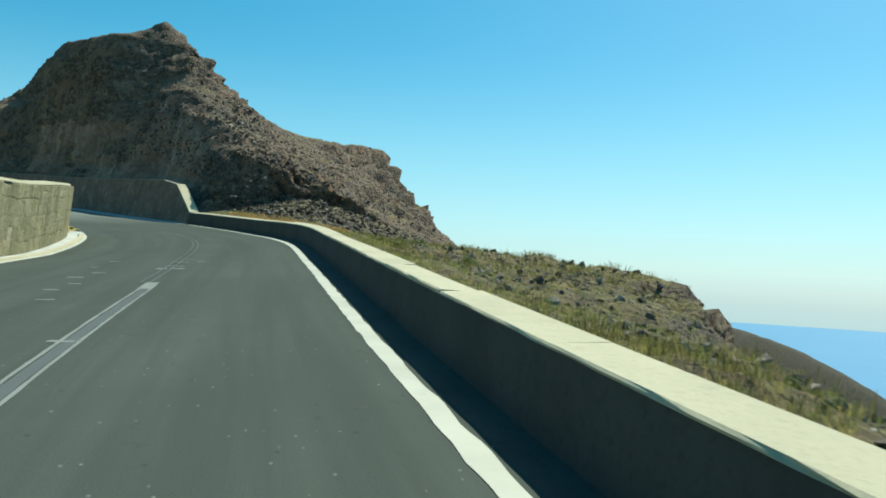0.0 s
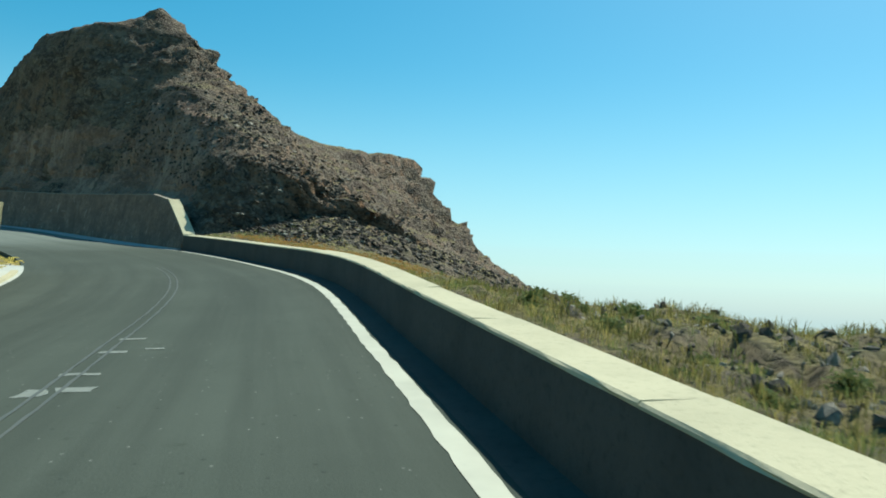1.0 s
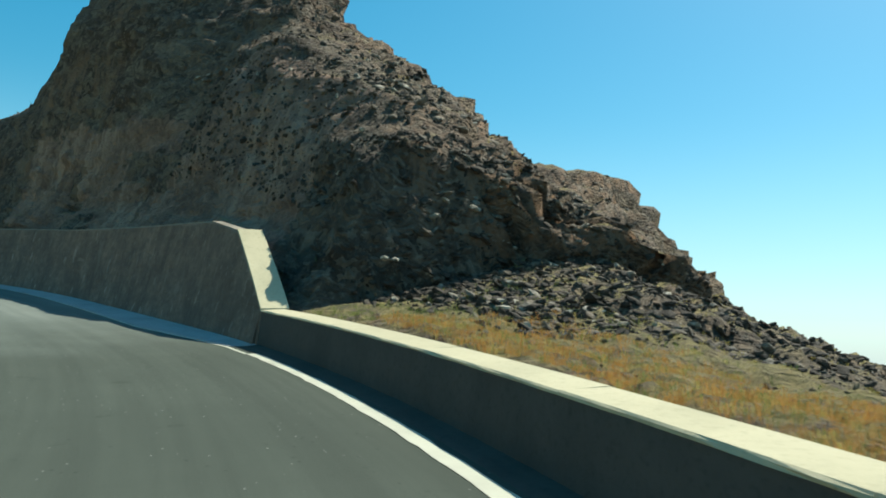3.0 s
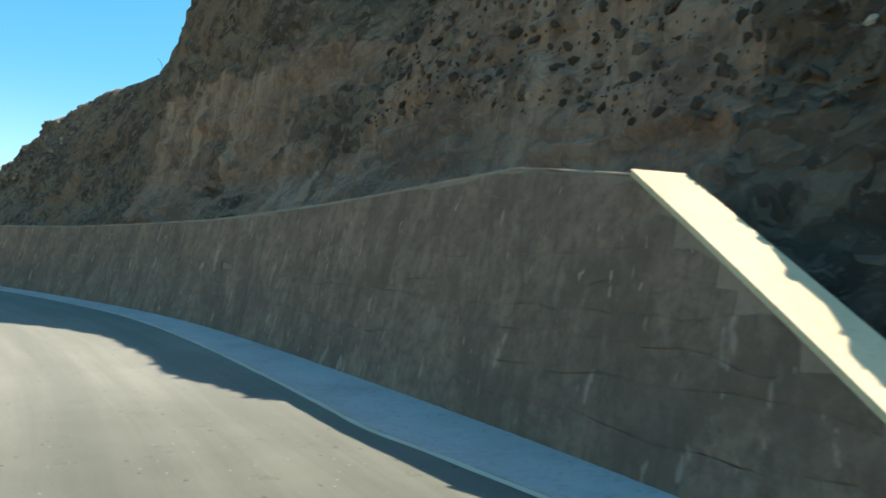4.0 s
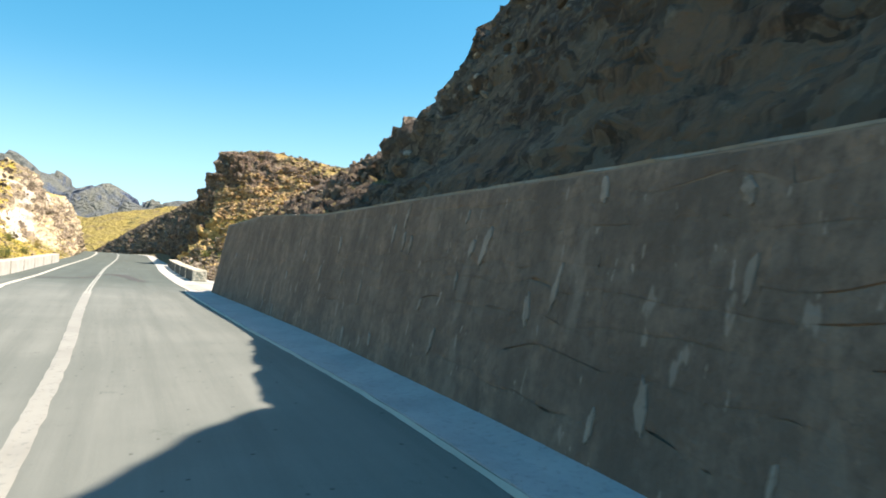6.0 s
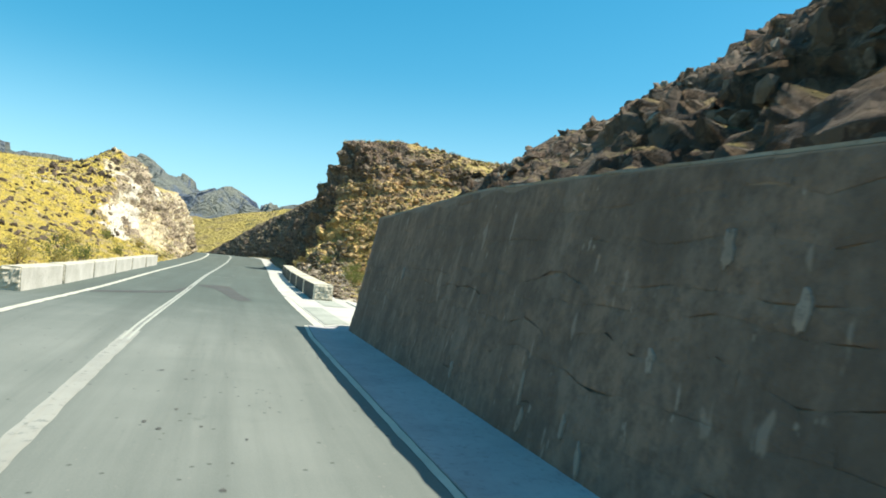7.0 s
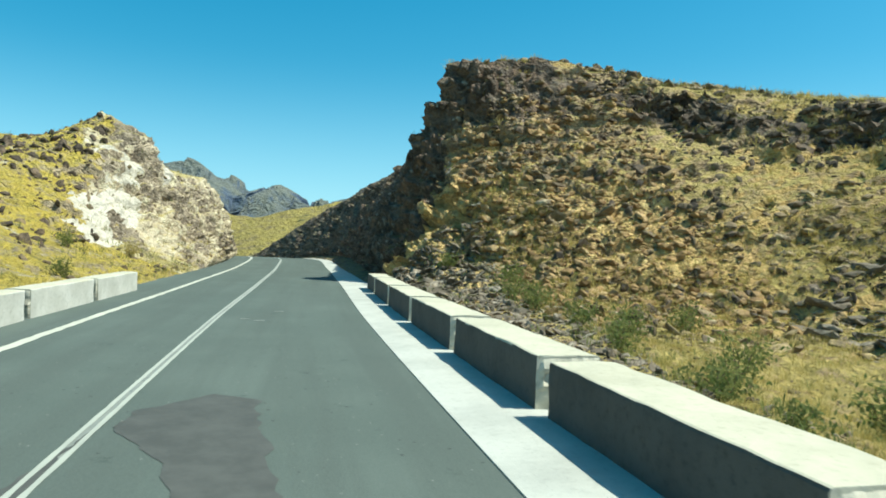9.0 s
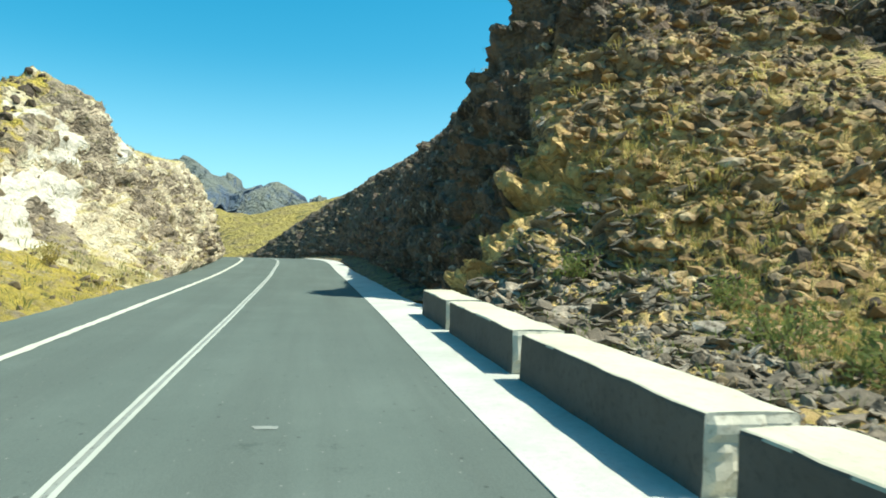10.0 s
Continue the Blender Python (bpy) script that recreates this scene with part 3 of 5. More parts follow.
right.section(132.5, (1.7, .15), (2.4, 1.4), (4.3, 4.4), (8, 5.9), (12.6, 6.5), (13.6, 7.8), (20, 8.0), (30, 8.4), (70, 9))
right.section(136.5, (1.0, .0), (1.8, .2), (2.4, 2.4), (3.4, 6.2), (5.0, 9.3), (8, 9.9), (14, 9.2), (20, 8.9), (30, 8.6), (70, 9))
right.section(142, (1.0, .0), (1.8, .2), (2.4, 2.6), (3.5, 5.3), (4.7, 7.5), (5.9, 9.2), (7.2, 9.9), (14, 9.2), (30, 8.4), (70, 9))
right.section(145.5, (1.0, .0), (1.9, .2), (2.5, 2.2), (3.5, 4.1), (4.7, 6.3), (5.8, 8.0), (7, 9.1), (30, 8.4), (70, 9))
right.section(150, (1.0, .0), (2.0, .3), (2.7, 2.2), (3.6, 4.4), (4.6, 6.2), (6, 7.9), (8, 8.9), (30, 9), (70, 9))
right.section(160, (1.0, .0), (2.1, .3), (2.9, 1.9), (4.2, 4.4), (5.6, 6.8), (7.2, 8.2), (10, 9.2), (30, 9), (70, 8))
right.section(170, (1.0, .0), (2.1, .3), (2.9, 1.9), (4.2, 4.2), (6, 7.0), (8, 8.7), (11, 9.8), (30, 9), (70, 8))
right.section(186, (1.0, .0), (2.1, .3), (2.9, 1.8), (4.2, 4.0), (6, 6.3), (8, 7.9), (11, 9.0), (30, 9), (70, 7))
right.section(200, (1.2, .0), (2.6, .6), (4.2, 2.6), (6, 4.6), (8, 6.2), (11, 7.8), (30, 8), (70, 7))
right.section(226, (2, 0), (6, .6), (30, 2), (70, 3))


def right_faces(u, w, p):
    """Dark volcanic rock on the spur and, as shade put into the colour, on the road cut; grassy slopes between."""
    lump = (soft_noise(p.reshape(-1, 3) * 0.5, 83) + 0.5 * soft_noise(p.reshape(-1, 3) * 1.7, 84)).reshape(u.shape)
    shaded_cut = (u > 132.5) & (w < 4.7 + 0.5 * lump - 0.35 * np.clip(137 - u, 0, 9) + 0.6 * np.clip(u - 146, 0, 8))
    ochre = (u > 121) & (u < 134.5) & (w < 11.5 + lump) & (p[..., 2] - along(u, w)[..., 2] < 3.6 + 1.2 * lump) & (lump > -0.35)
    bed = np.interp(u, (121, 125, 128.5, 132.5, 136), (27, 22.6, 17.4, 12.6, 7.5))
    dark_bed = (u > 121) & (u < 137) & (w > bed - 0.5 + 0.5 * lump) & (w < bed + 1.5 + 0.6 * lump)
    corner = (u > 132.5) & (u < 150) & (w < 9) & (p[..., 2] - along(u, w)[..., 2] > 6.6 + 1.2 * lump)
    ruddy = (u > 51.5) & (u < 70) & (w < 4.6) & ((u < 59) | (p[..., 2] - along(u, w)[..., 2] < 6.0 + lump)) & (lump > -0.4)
    return np.where((u > 97.4) & ~shaded_cut & ~dark_bed & ~corner, np.where(ochre, 2, 1), np.where(ruddy, 3, 0))


us = np.concatenate([np.arange(-40, 0, 1.0), np.arange(0, 45, 0.3), np.arange(45, 48.4, 0.22), np.arange(48.4, 49.6, 0.08), np.arange(49.6, 96, 0.22), np.arange(96, 97.4, 0.1), np.arange(97.4, 122, 0.22), np.arange(122, 146, 0.13), np.arange(146, 170, 0.3), np.arange(170, 226.1, 0.6)])
cut = lambda u, w: (1 + 0.3 * np.clip((u - 8) / 3, 0, 1) * np.clip((24 - u) / 4, 0, 1) * np.clip((w - 3) / 1.5, 0, 1) + 0.75 * np.clip((u - 44) / 3, 0, 1) * np.clip((62 - u) / 3, 0, 1) * np.clip((w - 5) / 2, 0, 1) - 0.72 * np.clip((u - 46) / 3, 0, 1) * np.clip((88 - u) / 8, 0, 1) * np.clip((8.5 - w) / 3, 0, 1)) * (1 - 0.4 * np.clip((u - 86) / 3, 0, 1) * np.clip((103 - u) / 3, 0, 1)) * (
    1 - 0.12 * np.clip((u - 118) / 5, 0, 1)) * (1 - 0.3 * np.clip((u - 132) / 2, 0, 1) * np.clip((5.5 - w) / 1.5, 0, 1))
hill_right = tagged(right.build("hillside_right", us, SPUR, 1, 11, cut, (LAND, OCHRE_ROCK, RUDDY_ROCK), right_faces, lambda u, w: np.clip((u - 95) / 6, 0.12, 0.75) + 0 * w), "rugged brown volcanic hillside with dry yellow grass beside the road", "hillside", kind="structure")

def left_faces(u, w, p):
    """Yellow turf, tan rock where the bank was cut, and bleached white faces that look down the road."""
    q = p.reshape(-1, 3)
    lump = (soft_noise(q * 0.55, 63) + 0.35 * soft_noise(q * 1.9, 64)).reshape(u.shape)
    h = p[..., 2] - along(u, w)[..., 2]
    rock = (u > 139.5) & (u < 184) & (w + 1.2 * lump > -12.6 + 0.3 * np.clip(147 - u, 0, 9))
    low = (u > 139) & (u < 146.5) & (w > -12.8) & (w < -9.6) & (h < 3.3 + lump) & (h > .3)
    high = (u > 144) & (u < 152.5) & (w > -12.2) & (w < -9) & (h > 4.2) & (h < 7.7)
    grey = rock & ((lump < -0.12) | (w < -13.0))
    return np.where((low & (lump > -0.22)) | (high & (lump > 0.1)), 2, np.where(grey, 3, rock * 1))


left = Hillside(220)
left.section(-40, (-6.3, -.1), (-9, .2), (-14, .4), (-30, -3), (-60, -12))
left.section(10, (-7.95, .2), (-8.6, 1.1), (-14, 1.2), (-30, -3), (-60, -12))
left.section(36, (-7.95, .2), (-8.6, 1.1), (-12, 1.2), (-26, -3), (-45, -10))
left.section(37.4, (-7.5, -.05), (-8.2, -.05), (-9, -.1), (-14, -.4), (-26, -3), (-44, -9))
left.section(40, (-6.4, -.1), (-9, -.2), (-14, -.8), (-26, -3), (-42, -8))
left.section(70, (-6.4, -.1), (-9, -.3), (-14, -1.2), (-26, -3), (-42, -5))
left.section(98, (-6.4, -.1), (-9, -.2), (-14, -.2), (-24, 1), (-45, 5))
left.section(110, (-6.6, -.1), (-9, .1), (-13, .8), (-22, 3.4), (-45, 9))
left.section(122, (-6.6, -.1), (-9, .5), (-13, 1.6), (-20, 4.2), (-45, 11))
left.section(136, (-6.6, .0), (-9, .7), (-14, 2.6), (-20, 5), (-45, 11.5))
left.section(142.5, (-6.6, .0), (-8.8, .8), (-10, 1.4), (-12, 3.6), (-14.5, 4.8), (-20, 5.6), (-45, 11.5))
left.section(146.5, (-6.6, .0), (-8.2, 1.2), (-9.5, 3.0), (-11.4, 6.0), (-14, 6.2), (-20, 6.0), (-45, 11.5))
left.section(150, (-6.6, .0), (-7.6, 1.3), (-8.8, 3.6), (-10.6, 7.2), (-12.6, 8.4), (-14.8, 6.8), (-24, 6.8), (-45, 11.5))
left.section(156, (-6.6, .0), (-7.6, 2.2), (-9.2, 4.8), (-11.2, 6.2), (-14, 6.2), (-45, 10))
left.section(165, (-6.6, .0), (-7.5, 2.6), (-8.9, 5.8), (-12, 6.4), (-45, 8))
left.section(174, (-6.7, .0), (-7.3, 2.6), (-8.3, 5.2), (-12, 5.6), (-45, 5))
left.section(182, (-7.2, .0), (-8, 1.4), (-9.5, 2.6), (-12, 2.8), (-45, 2))
left.section(192, (-6.6, .0), (-9, .1), (-45, -1))
left.section(226, (-6.6, .0), (-9, -.1), (-45, -2))
us = np.concatenate([np.arange(-40, 95, 0.8), np.arange(95, 136, 0.32), np.arange(136, 160, 0.16), np.arange(160, 176, 0.3), np.arange(176, 226.1, 0.7)])
hill_left = tagged(left.build("hillside_left", us, LAND_LEFT, -1, 57, lambda u, w: 1 - 0.2 * np.clip((u - 138) / 4, 0, 1) + 0 * w, other=(TAN_ROCK, WHITE_ROCK, GREY_ROCK), choose=left_faces, shelf=lambda u, w: 0.15 + 0 * w, crisp=300), "pale rocky bank and dry yellow hillside with white rock faces", "hillside", kind="structure")


def far_hill(name, crest, depth, drop, material, label, seed, cols=150, rows=46, rough=1.0):
    """A ridge seen from afar: crest points in plan, falling away to both sides."""
    c = spline(crest, 1e9) if len(crest) < 3 else spline(crest, max(2.0, np.linalg.norm(np.subtract(crest[-1], crest[0])) / cols))
    t = np.gradient(c[:, :2], axis=0)
    t /= np.linalg.norm(t, axis=1)[:, None]
    side = np.stack([t[:, 1], -t[:, 0]], 1)
    v = np.linspace(-1, 1, rows)
    fall = np.abs(v) ** 1.15
    p = np.zeros((len(c), rows, 3))
    p[:, :, :2] = c[:, None, :2] + side[:, None, :] * (v * depth)[None, :, None]
    p[:, :, 2] = c[:, 2][:, None] - drop * fall[None, :]
    q = p.reshape(-1, 3)
    k = 12.0 / depth
    lump = rough * depth * (0.05 * layered(q * k * 0.5, 5, seed) + 0.03 * crags(q * k * 0.9, seed + 4) + 0.035 * (1 - np.abs(layered(q * k * 0.22, 3, seed + 8))))
    q[:, 2] += lump * np.repeat(1 - 0.3 * np.abs(v)[None, :], len(c), 0).ravel()
    ob = new(name, from_arrays(name, q, grid_faces(len(c), rows), material, True))
    return tagged(ob, label, "hill", kind="structure")


def bearing(eye, az, el, dist):
    """The place at that bearing (degrees clockwise from +y, and up) and distance from eye."""
    a = radians(az)
    return (eye[0] + dist * math.sin(a), eye[1] + dist * math.cos(a), eye[2] + dist * math.tan(radians(el)))


BAY, PASS = (-5.3, 21.4, 3.4), (-63.7, 69.3, 9.5)
far_hill("headland", [bearing(BAY, *q) for q in ((-4, .4, 250), (8, .1, 235), (13.5, -.4, 225), (16, -.3, 220), (18.6, -.95, 215), (21.4, -1.6, 210), (24.7, -2.3, 205), (30, -4.2, 200), (38, -9, 190))],
         130, 100, HEADLAND, "dark brown headland falling to the sea", 71, rough=0.12)
far_hill("far_slope", [bearing(PASS, *q) for q in ((-92, 6.5, 300), (-82, 6.0, 280), (-76, 5.6, 260), (-73.5, 5.5, 250), (-70, 5.7, 245), (-67, 6.4, 240), (-62, 7, 235), (-52, 7, 230))],
         110, 34, LAND_FAR, "far slope of dry yellow grass closing the pass", 83, rough=0.25)
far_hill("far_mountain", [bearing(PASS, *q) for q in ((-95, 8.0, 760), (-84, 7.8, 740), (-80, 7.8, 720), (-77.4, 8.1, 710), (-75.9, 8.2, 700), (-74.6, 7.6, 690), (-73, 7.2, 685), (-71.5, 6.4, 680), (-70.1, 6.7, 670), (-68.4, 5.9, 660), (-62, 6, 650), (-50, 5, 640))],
         260, 110, MOUNTAIN, "mountain ridge behind the pass with blue haze put into its colour", 97, cols=260, rows=90, rough=0.95)

# ground and sea out to the horizon
bm = bmesh.new()
bmesh.ops.create_grid(bm, x_segments=60, y_segments=60, size=1500)
for v in bm.verts:
    v.co.x -= 1300
    v.co.y += 600
    v.co.z = -9 - 45 / (1 + math.exp(max(-60, min(60, -(v.co.x + 10) / 14.0)))) + 6 * noise.noise(v.co * 0.004)
ground = part("ground", bm, LAND_FAR)
tagged(ground, "dry land that runs inland to the horizon", "ground", kind="structure")
bm = bmesh.new()
bmesh.ops.create_circle(bm, cap_ends=True, segments=96, radius=4950)
bmesh.ops.translate(bm, verts=bm.verts, vec=(0, 0, -95))
sea = part("sea", bm, SEA)
tagged(sea, "hazy blue sea below the road", "sea", kind="structure")

# ---- road ----
lanes = lambda u: ((-6.7, 0), (-5.6, 0), (-2.9, 0.0), (-1.4, 0), (0.32, 0), (0.32, -.5), (-6.7, -.5))
tagged(strip("road", -40, 226, lanes, ASPHALT, 0.5), "grey-green asphalt road, darker below the bend and paler above", "road", kind="structure")


def marking(name, u0, u1, w, width, material, label, jag=0.012, lift=0.006):
    at = w if callable(w) else (lambda u: w)
    ob = strip(name, u0, u1, lambda u: ((at(u) - width / 2 + jag * noise.noise((u * 3.1, 0.3, width)), lift), (at(u) + width / 2 + jag * noise.noise((u * 2.7, 9.3, width)), lift)),
               material, 0.2, closed=False)
    return tagged(ob, label, "road marking", kind="structure")


rim = lambda u: float(np.interp(u, (48.7, 53, 60, 66, 72, 78, 84, 95, 97.2), (.1, -.4, -.24, -.07, -.01, -.03, -.2, -.22, -.12)))  # the gutter's road side
marking("edge_line", -40, 47.5, 0.148, 0.19, EDGE_PAINT, "broad pale edge line with ragged chipped rim", 0.03)
marking("edge_line", 47.5, 97.2, lambda u: rim(u) - .05, 0.07, EDGE_PAINT, "thin worn pale edge line")
marking("edge_line", 97.2, 108, 0.1, 0.2, EDGE_PAINT, "pale edge line beside the pavement", 0.02)
for gap in (-0.065, 0.065):
    marking("centre_line", -40, 14.6, -2.8 + gap * 1.3, 0.035, LINE_WORN, "faded grey double centre line", 0.008)
    marking("centre_line", 74, 93, -2.97 + gap * .9, 0.04, LINE_FADED, "faded pale double centre line", 0.012)
    marking("centre_line", 93, 200, -2.97 + gap * .7, 0.045, LINE_WHITE, "worn white double centre line", 0.008)
marking("centre_line", 94, 200, -2.97, 0.1, LINE_WORN, "worn pale gap between the centre lines", 0.006, 0.003)
marking("centre_line", 74, 94, -2.97, 0.2, LINE_FADED, "worn pale band under the centre line", 0.02, 0.003)
marking("centre_line", -40, 14.6, -2.8, 0.11, LINE_FAINT, "pale worn band between the centre lines", 0.008, 0.003)
marking("centre_line", 13.9, 15.1, -2.82, 0.2, LINE_WORN, "repainted patch on the centre line", 0.015, 0.008)
for gap in (-0.08, 0.08):
    marking("centre_line", 15.1, 38, -2.95 + gap, 0.035, LINE_FAINT, "nearly worn-off centre line", 0.015)
marking("edge_line", 92, 200, -5.15, 0.16, EDGE_PAINT, "pale left edge line", 0.03)


def flat_patch(name, outline, lift, material, label):
    bm = bmesh.new()
    pts = []
    for (u0, w0), (u1, w1) in zip(outline, outline[1:] + outline[:1]):
        for t in np.linspace(0, 1, 17)[:-1]:
            u, w = u0 + (u1 - u0) * t, w0 + (w1 - w0) * t
            pts.append(along(u + 0.05 * noise.noise((u * 2.3, w * 5, 1)), w + 0.09 * noise.noise((u * 3.1, w * 4, 4)) + 0.03 * noise.noise((u * 9, w * 9, 4)), lift))
    f = bm.faces.new([bm.verts.new(p) for p in pts])
    bmesh.ops.triangulate(bm, faces=[f])
    return tagged(part(name, bm, material), label, "road patch", kind="structure")


flat_patch("tar_patch", [(103.9, -1.45), (104.2, -1.15), (105.2, -1.1), (106.4, -1.3), (108.0, -1.45), (109.8, -1.6), (111.6, -1.76), (111.9, -2.2), (111.0, -2.78), (110.2, -2.78), (109.4, -2.3), (107.8, -1.95), (105.9, -1.75)], 0.004, PATCH, "dark tar repair in the asphalt")
flat_patch("tar_patch", [(110.4, -2.9), (109.9, -2.9), (107, -3.0), (105.6, -3.1), (103.9, -4.0), (102.6, -5.0), (103.6, -5.0), (105.0, -4.0), (106.4, -3.3), (108.6, -3.1)], 0.004, PATCH, "thin dark tar seam across the lane")
for u, w, a, b in ((16.0, -4.28, .14, .07), (17.2, -4.12, .13, .07), (18.9, -4.46, .1, .05), (14.6, -3.97, .1, .05), (13.5, -4.08, .12, .05), (12.1, -3.81, .1, .05), (19.5, -2.86, .2, .06), (22.0, -2.75, .14, .06), (21.1, -4.4, .12, .05), (18.6, -3.08, .1, .16),
                   (18.7, -2.76, .15, .12), (20.9, -2.82, .13, .07), (21.1, -2.36, .1, .05), (8.7, -2.87, .12, .05), (121.8, -1.8, .12, .05), (119.6, -2.1, .1, .05), (119.9, -2.4, .1, .04)):
    flat_patch("paint_spot", [(u - b, w - a), (u + b, w - a), (u + b, w + a), (u - b, w + a)], 0.005, LINE_WORN, "faded pale paint spot on the asphalt")

# small pits and tar drops worn into the lane
random.seed(12)
pv, pf = [], []
for _ in range(60):
    u, w, r = random.uniform(86, 106), random.gauss(-1.7, .6), random.uniform(.006, .024)
    k, n = len(pv), 9
    pv += [along(u + r * random.uniform(.5, 1.6) * math.sin(i / n * math.tau) * 1.7, w + r * random.uniform(.7, 1.5) * math.cos(i / n * math.tau), .003) for i in range(n)]
    pf.append(tuple(range(k, k + n)))
tagged(new("tar_drops", from_arrays("tar_drops", pv, pf, PATCH)), "small dark tar drops and pits in the lane", "road patch", kind="stuff")

# concrete gutter, pavement and apron
tagged(strip("gutter", 48.7, 97.2, lambda u: ((rim(u), -.2), (rim(u), .014), (rim(u) + .3, .008), (.72, .05), (.72, -.2)), GUTTER, 0.5), "grey concrete gutter at the foot of the wall", "gutter", kind="structure")
# the parapet's shadow strip: its brown tone is put into the shoulder's colour
tagged(strip("shoulder", -40, 48.7, lambda u: ((.322, -.2), (.322, .0), (.5, .004), (.72, .03), (.72, -.2)), FACE_SHADE, 0.5), "narrow shoulder under the parapet with the shadow strip's tone put into its colour", "shoulder", kind="structure")
tagged(strip("verge", -40, 40, lambda u: ((-6.66, -.2), (-6.66, .0), (-7.0, .015), (-8.1, .02), (-8.1, -.2)), KERB, 0.5), "narrow pale verge at the foot of the stone wall", "verge", kind="structure")
outer = lambda u: float(np.interp(u, (107.5, 108.5, 131.5, 135, 150, 190), (2.25, 1.75, 1.75, 1.1, .9, .7)))  # the concrete thins out along the cut
tagged(strip("pavement", 97.2, 190, lambda u: ((.2 if u < 108 else .0, -.3), (.2 if u < 108 else .0, .012), (.55, .05), (outer(u) + .1 * noise.noise((u, 2, 1)) + .06 * noise.noise((u * 3.1, 5, 1)), .06 - .03 * (u > 134)), (outer(u), -.3)), KERB, 0.5),
       "bright concrete strip beside the carriageway", "pavement", kind="structure")
tagged(strip("asphalt_patch", 97.6, 103, lambda u: ((.25 + .02 * noise.noise((u, 1, 1)), .026), (.55, .055), (.74 + .03 * noise.noise((u, 5, 1)), .056)), APRON_GREY, 0.3, closed=False), "worn grey asphalt strip in the concrete apron", "road patch", kind="structure")
tagged(strip("asphalt_patch", 103.8, 106.9, lambda u: ((.9 + .05 * noise.noise((u * 2, 7, 1)), .0605), (1.52 + .1 * noise.noise((u * 2, 5, 1)), .0625)), APRON_GREY, 0.3, closed=False), "worn grey patch in the concrete apron", "road patch", kind="structure")

tagged(strip("apron_kerb", 102.6, 106.7, lambda u: ((1.86, .0), (1.88, .085), (2.12 + .03 * noise.noise((u * 2, 1, 1)), .085), (2.16, .0)), KERB, 0.3), "low pale kerb along the apron's outer edge", "kerb", kind="structure")

# ---- parapet and retaining wall ----
HW = lambda u: float(np.interp(u, (48.7, 51.2, 53.0, 54.8, 57, 60, 63, 66, 72, 84, 90, 97.5), (.62, 2.2, 2.45, 2.43, 2.36, 2.25, 2.13, 2.09, 2.02, 2.0, 2.22, 2.19)))
parapet = empty("parapet", tuple(along(20, .9)), "low roadside parapet with a pale concrete top", "parapet")


def swept(name, u0, u1, section, material, parent, step=0.5, label=""):
    ob = strip(name, u0, u1, section, material, step, label=label)
    ob.parent = parent
    ob.matrix_parent_inverse = parent.matrix_world.inverted()
    return ob


swept("body", -40, 48.7, lambda u: ((.62, -.3), (.655, .625), (1.07, .625), (1.09, -.3)), FACE_SHADE, parapet)
u = -40.0
random.seed(4)
while u < 48.6:
    n = min(48.7, u + random.uniform(2.6, 3.4))
    lean = random.uniform(-.012, .012)
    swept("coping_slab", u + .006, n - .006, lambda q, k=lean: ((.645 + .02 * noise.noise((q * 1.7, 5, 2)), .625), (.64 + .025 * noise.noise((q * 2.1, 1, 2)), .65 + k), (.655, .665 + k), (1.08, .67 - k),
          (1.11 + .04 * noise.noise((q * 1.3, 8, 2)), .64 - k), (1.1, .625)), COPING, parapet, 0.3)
    u = n

wall = empty("retaining_wall", tuple(along(70, 1)), "dark battered stone retaining wall at the foot of the cliff", "retaining wall")
swept("core", 48.7, 96.45, lambda u: ((.5495, -.3), (.5495 + .185 * HW(u), HW(u)), (1.07 + .185 * HW(u) if u < 51.3 else 1.14 + .06 * (HW(u) - .7), HW(u)), (1.5, -.3)), MORTAR, wall, 0.25)
swept("ramp_coping", 48.72, 51.2, lambda u: ((.53 + .185 * HW(u), HW(u) + .004), (.53 + .185 * HW(u), HW(u) + .06), (1.09 + .185 * HW(u), HW(u) + .06), (1.09 + .185 * HW(u), HW(u) + .004)), COPING, wall, 0.2, "sunlit sloping concrete top")
swept("coping", 51.21, 96.45, lambda u: ((.56 + .185 * HW(u) + .02 * noise.noise((u * 1.9, 4, 1)), HW(u) + .004), (.56 + .185 * HW(u) + .02 * noise.noise((u * 2.3, 4, 6)), HW(u) + .026 + .012 * noise.noise((u * 3, 1, 1))),
      (1.24, HW(u) + .034), (1.24, HW(u) + .004)), WALL_CAP, wall, 0.3, "thin pale mortar capping")


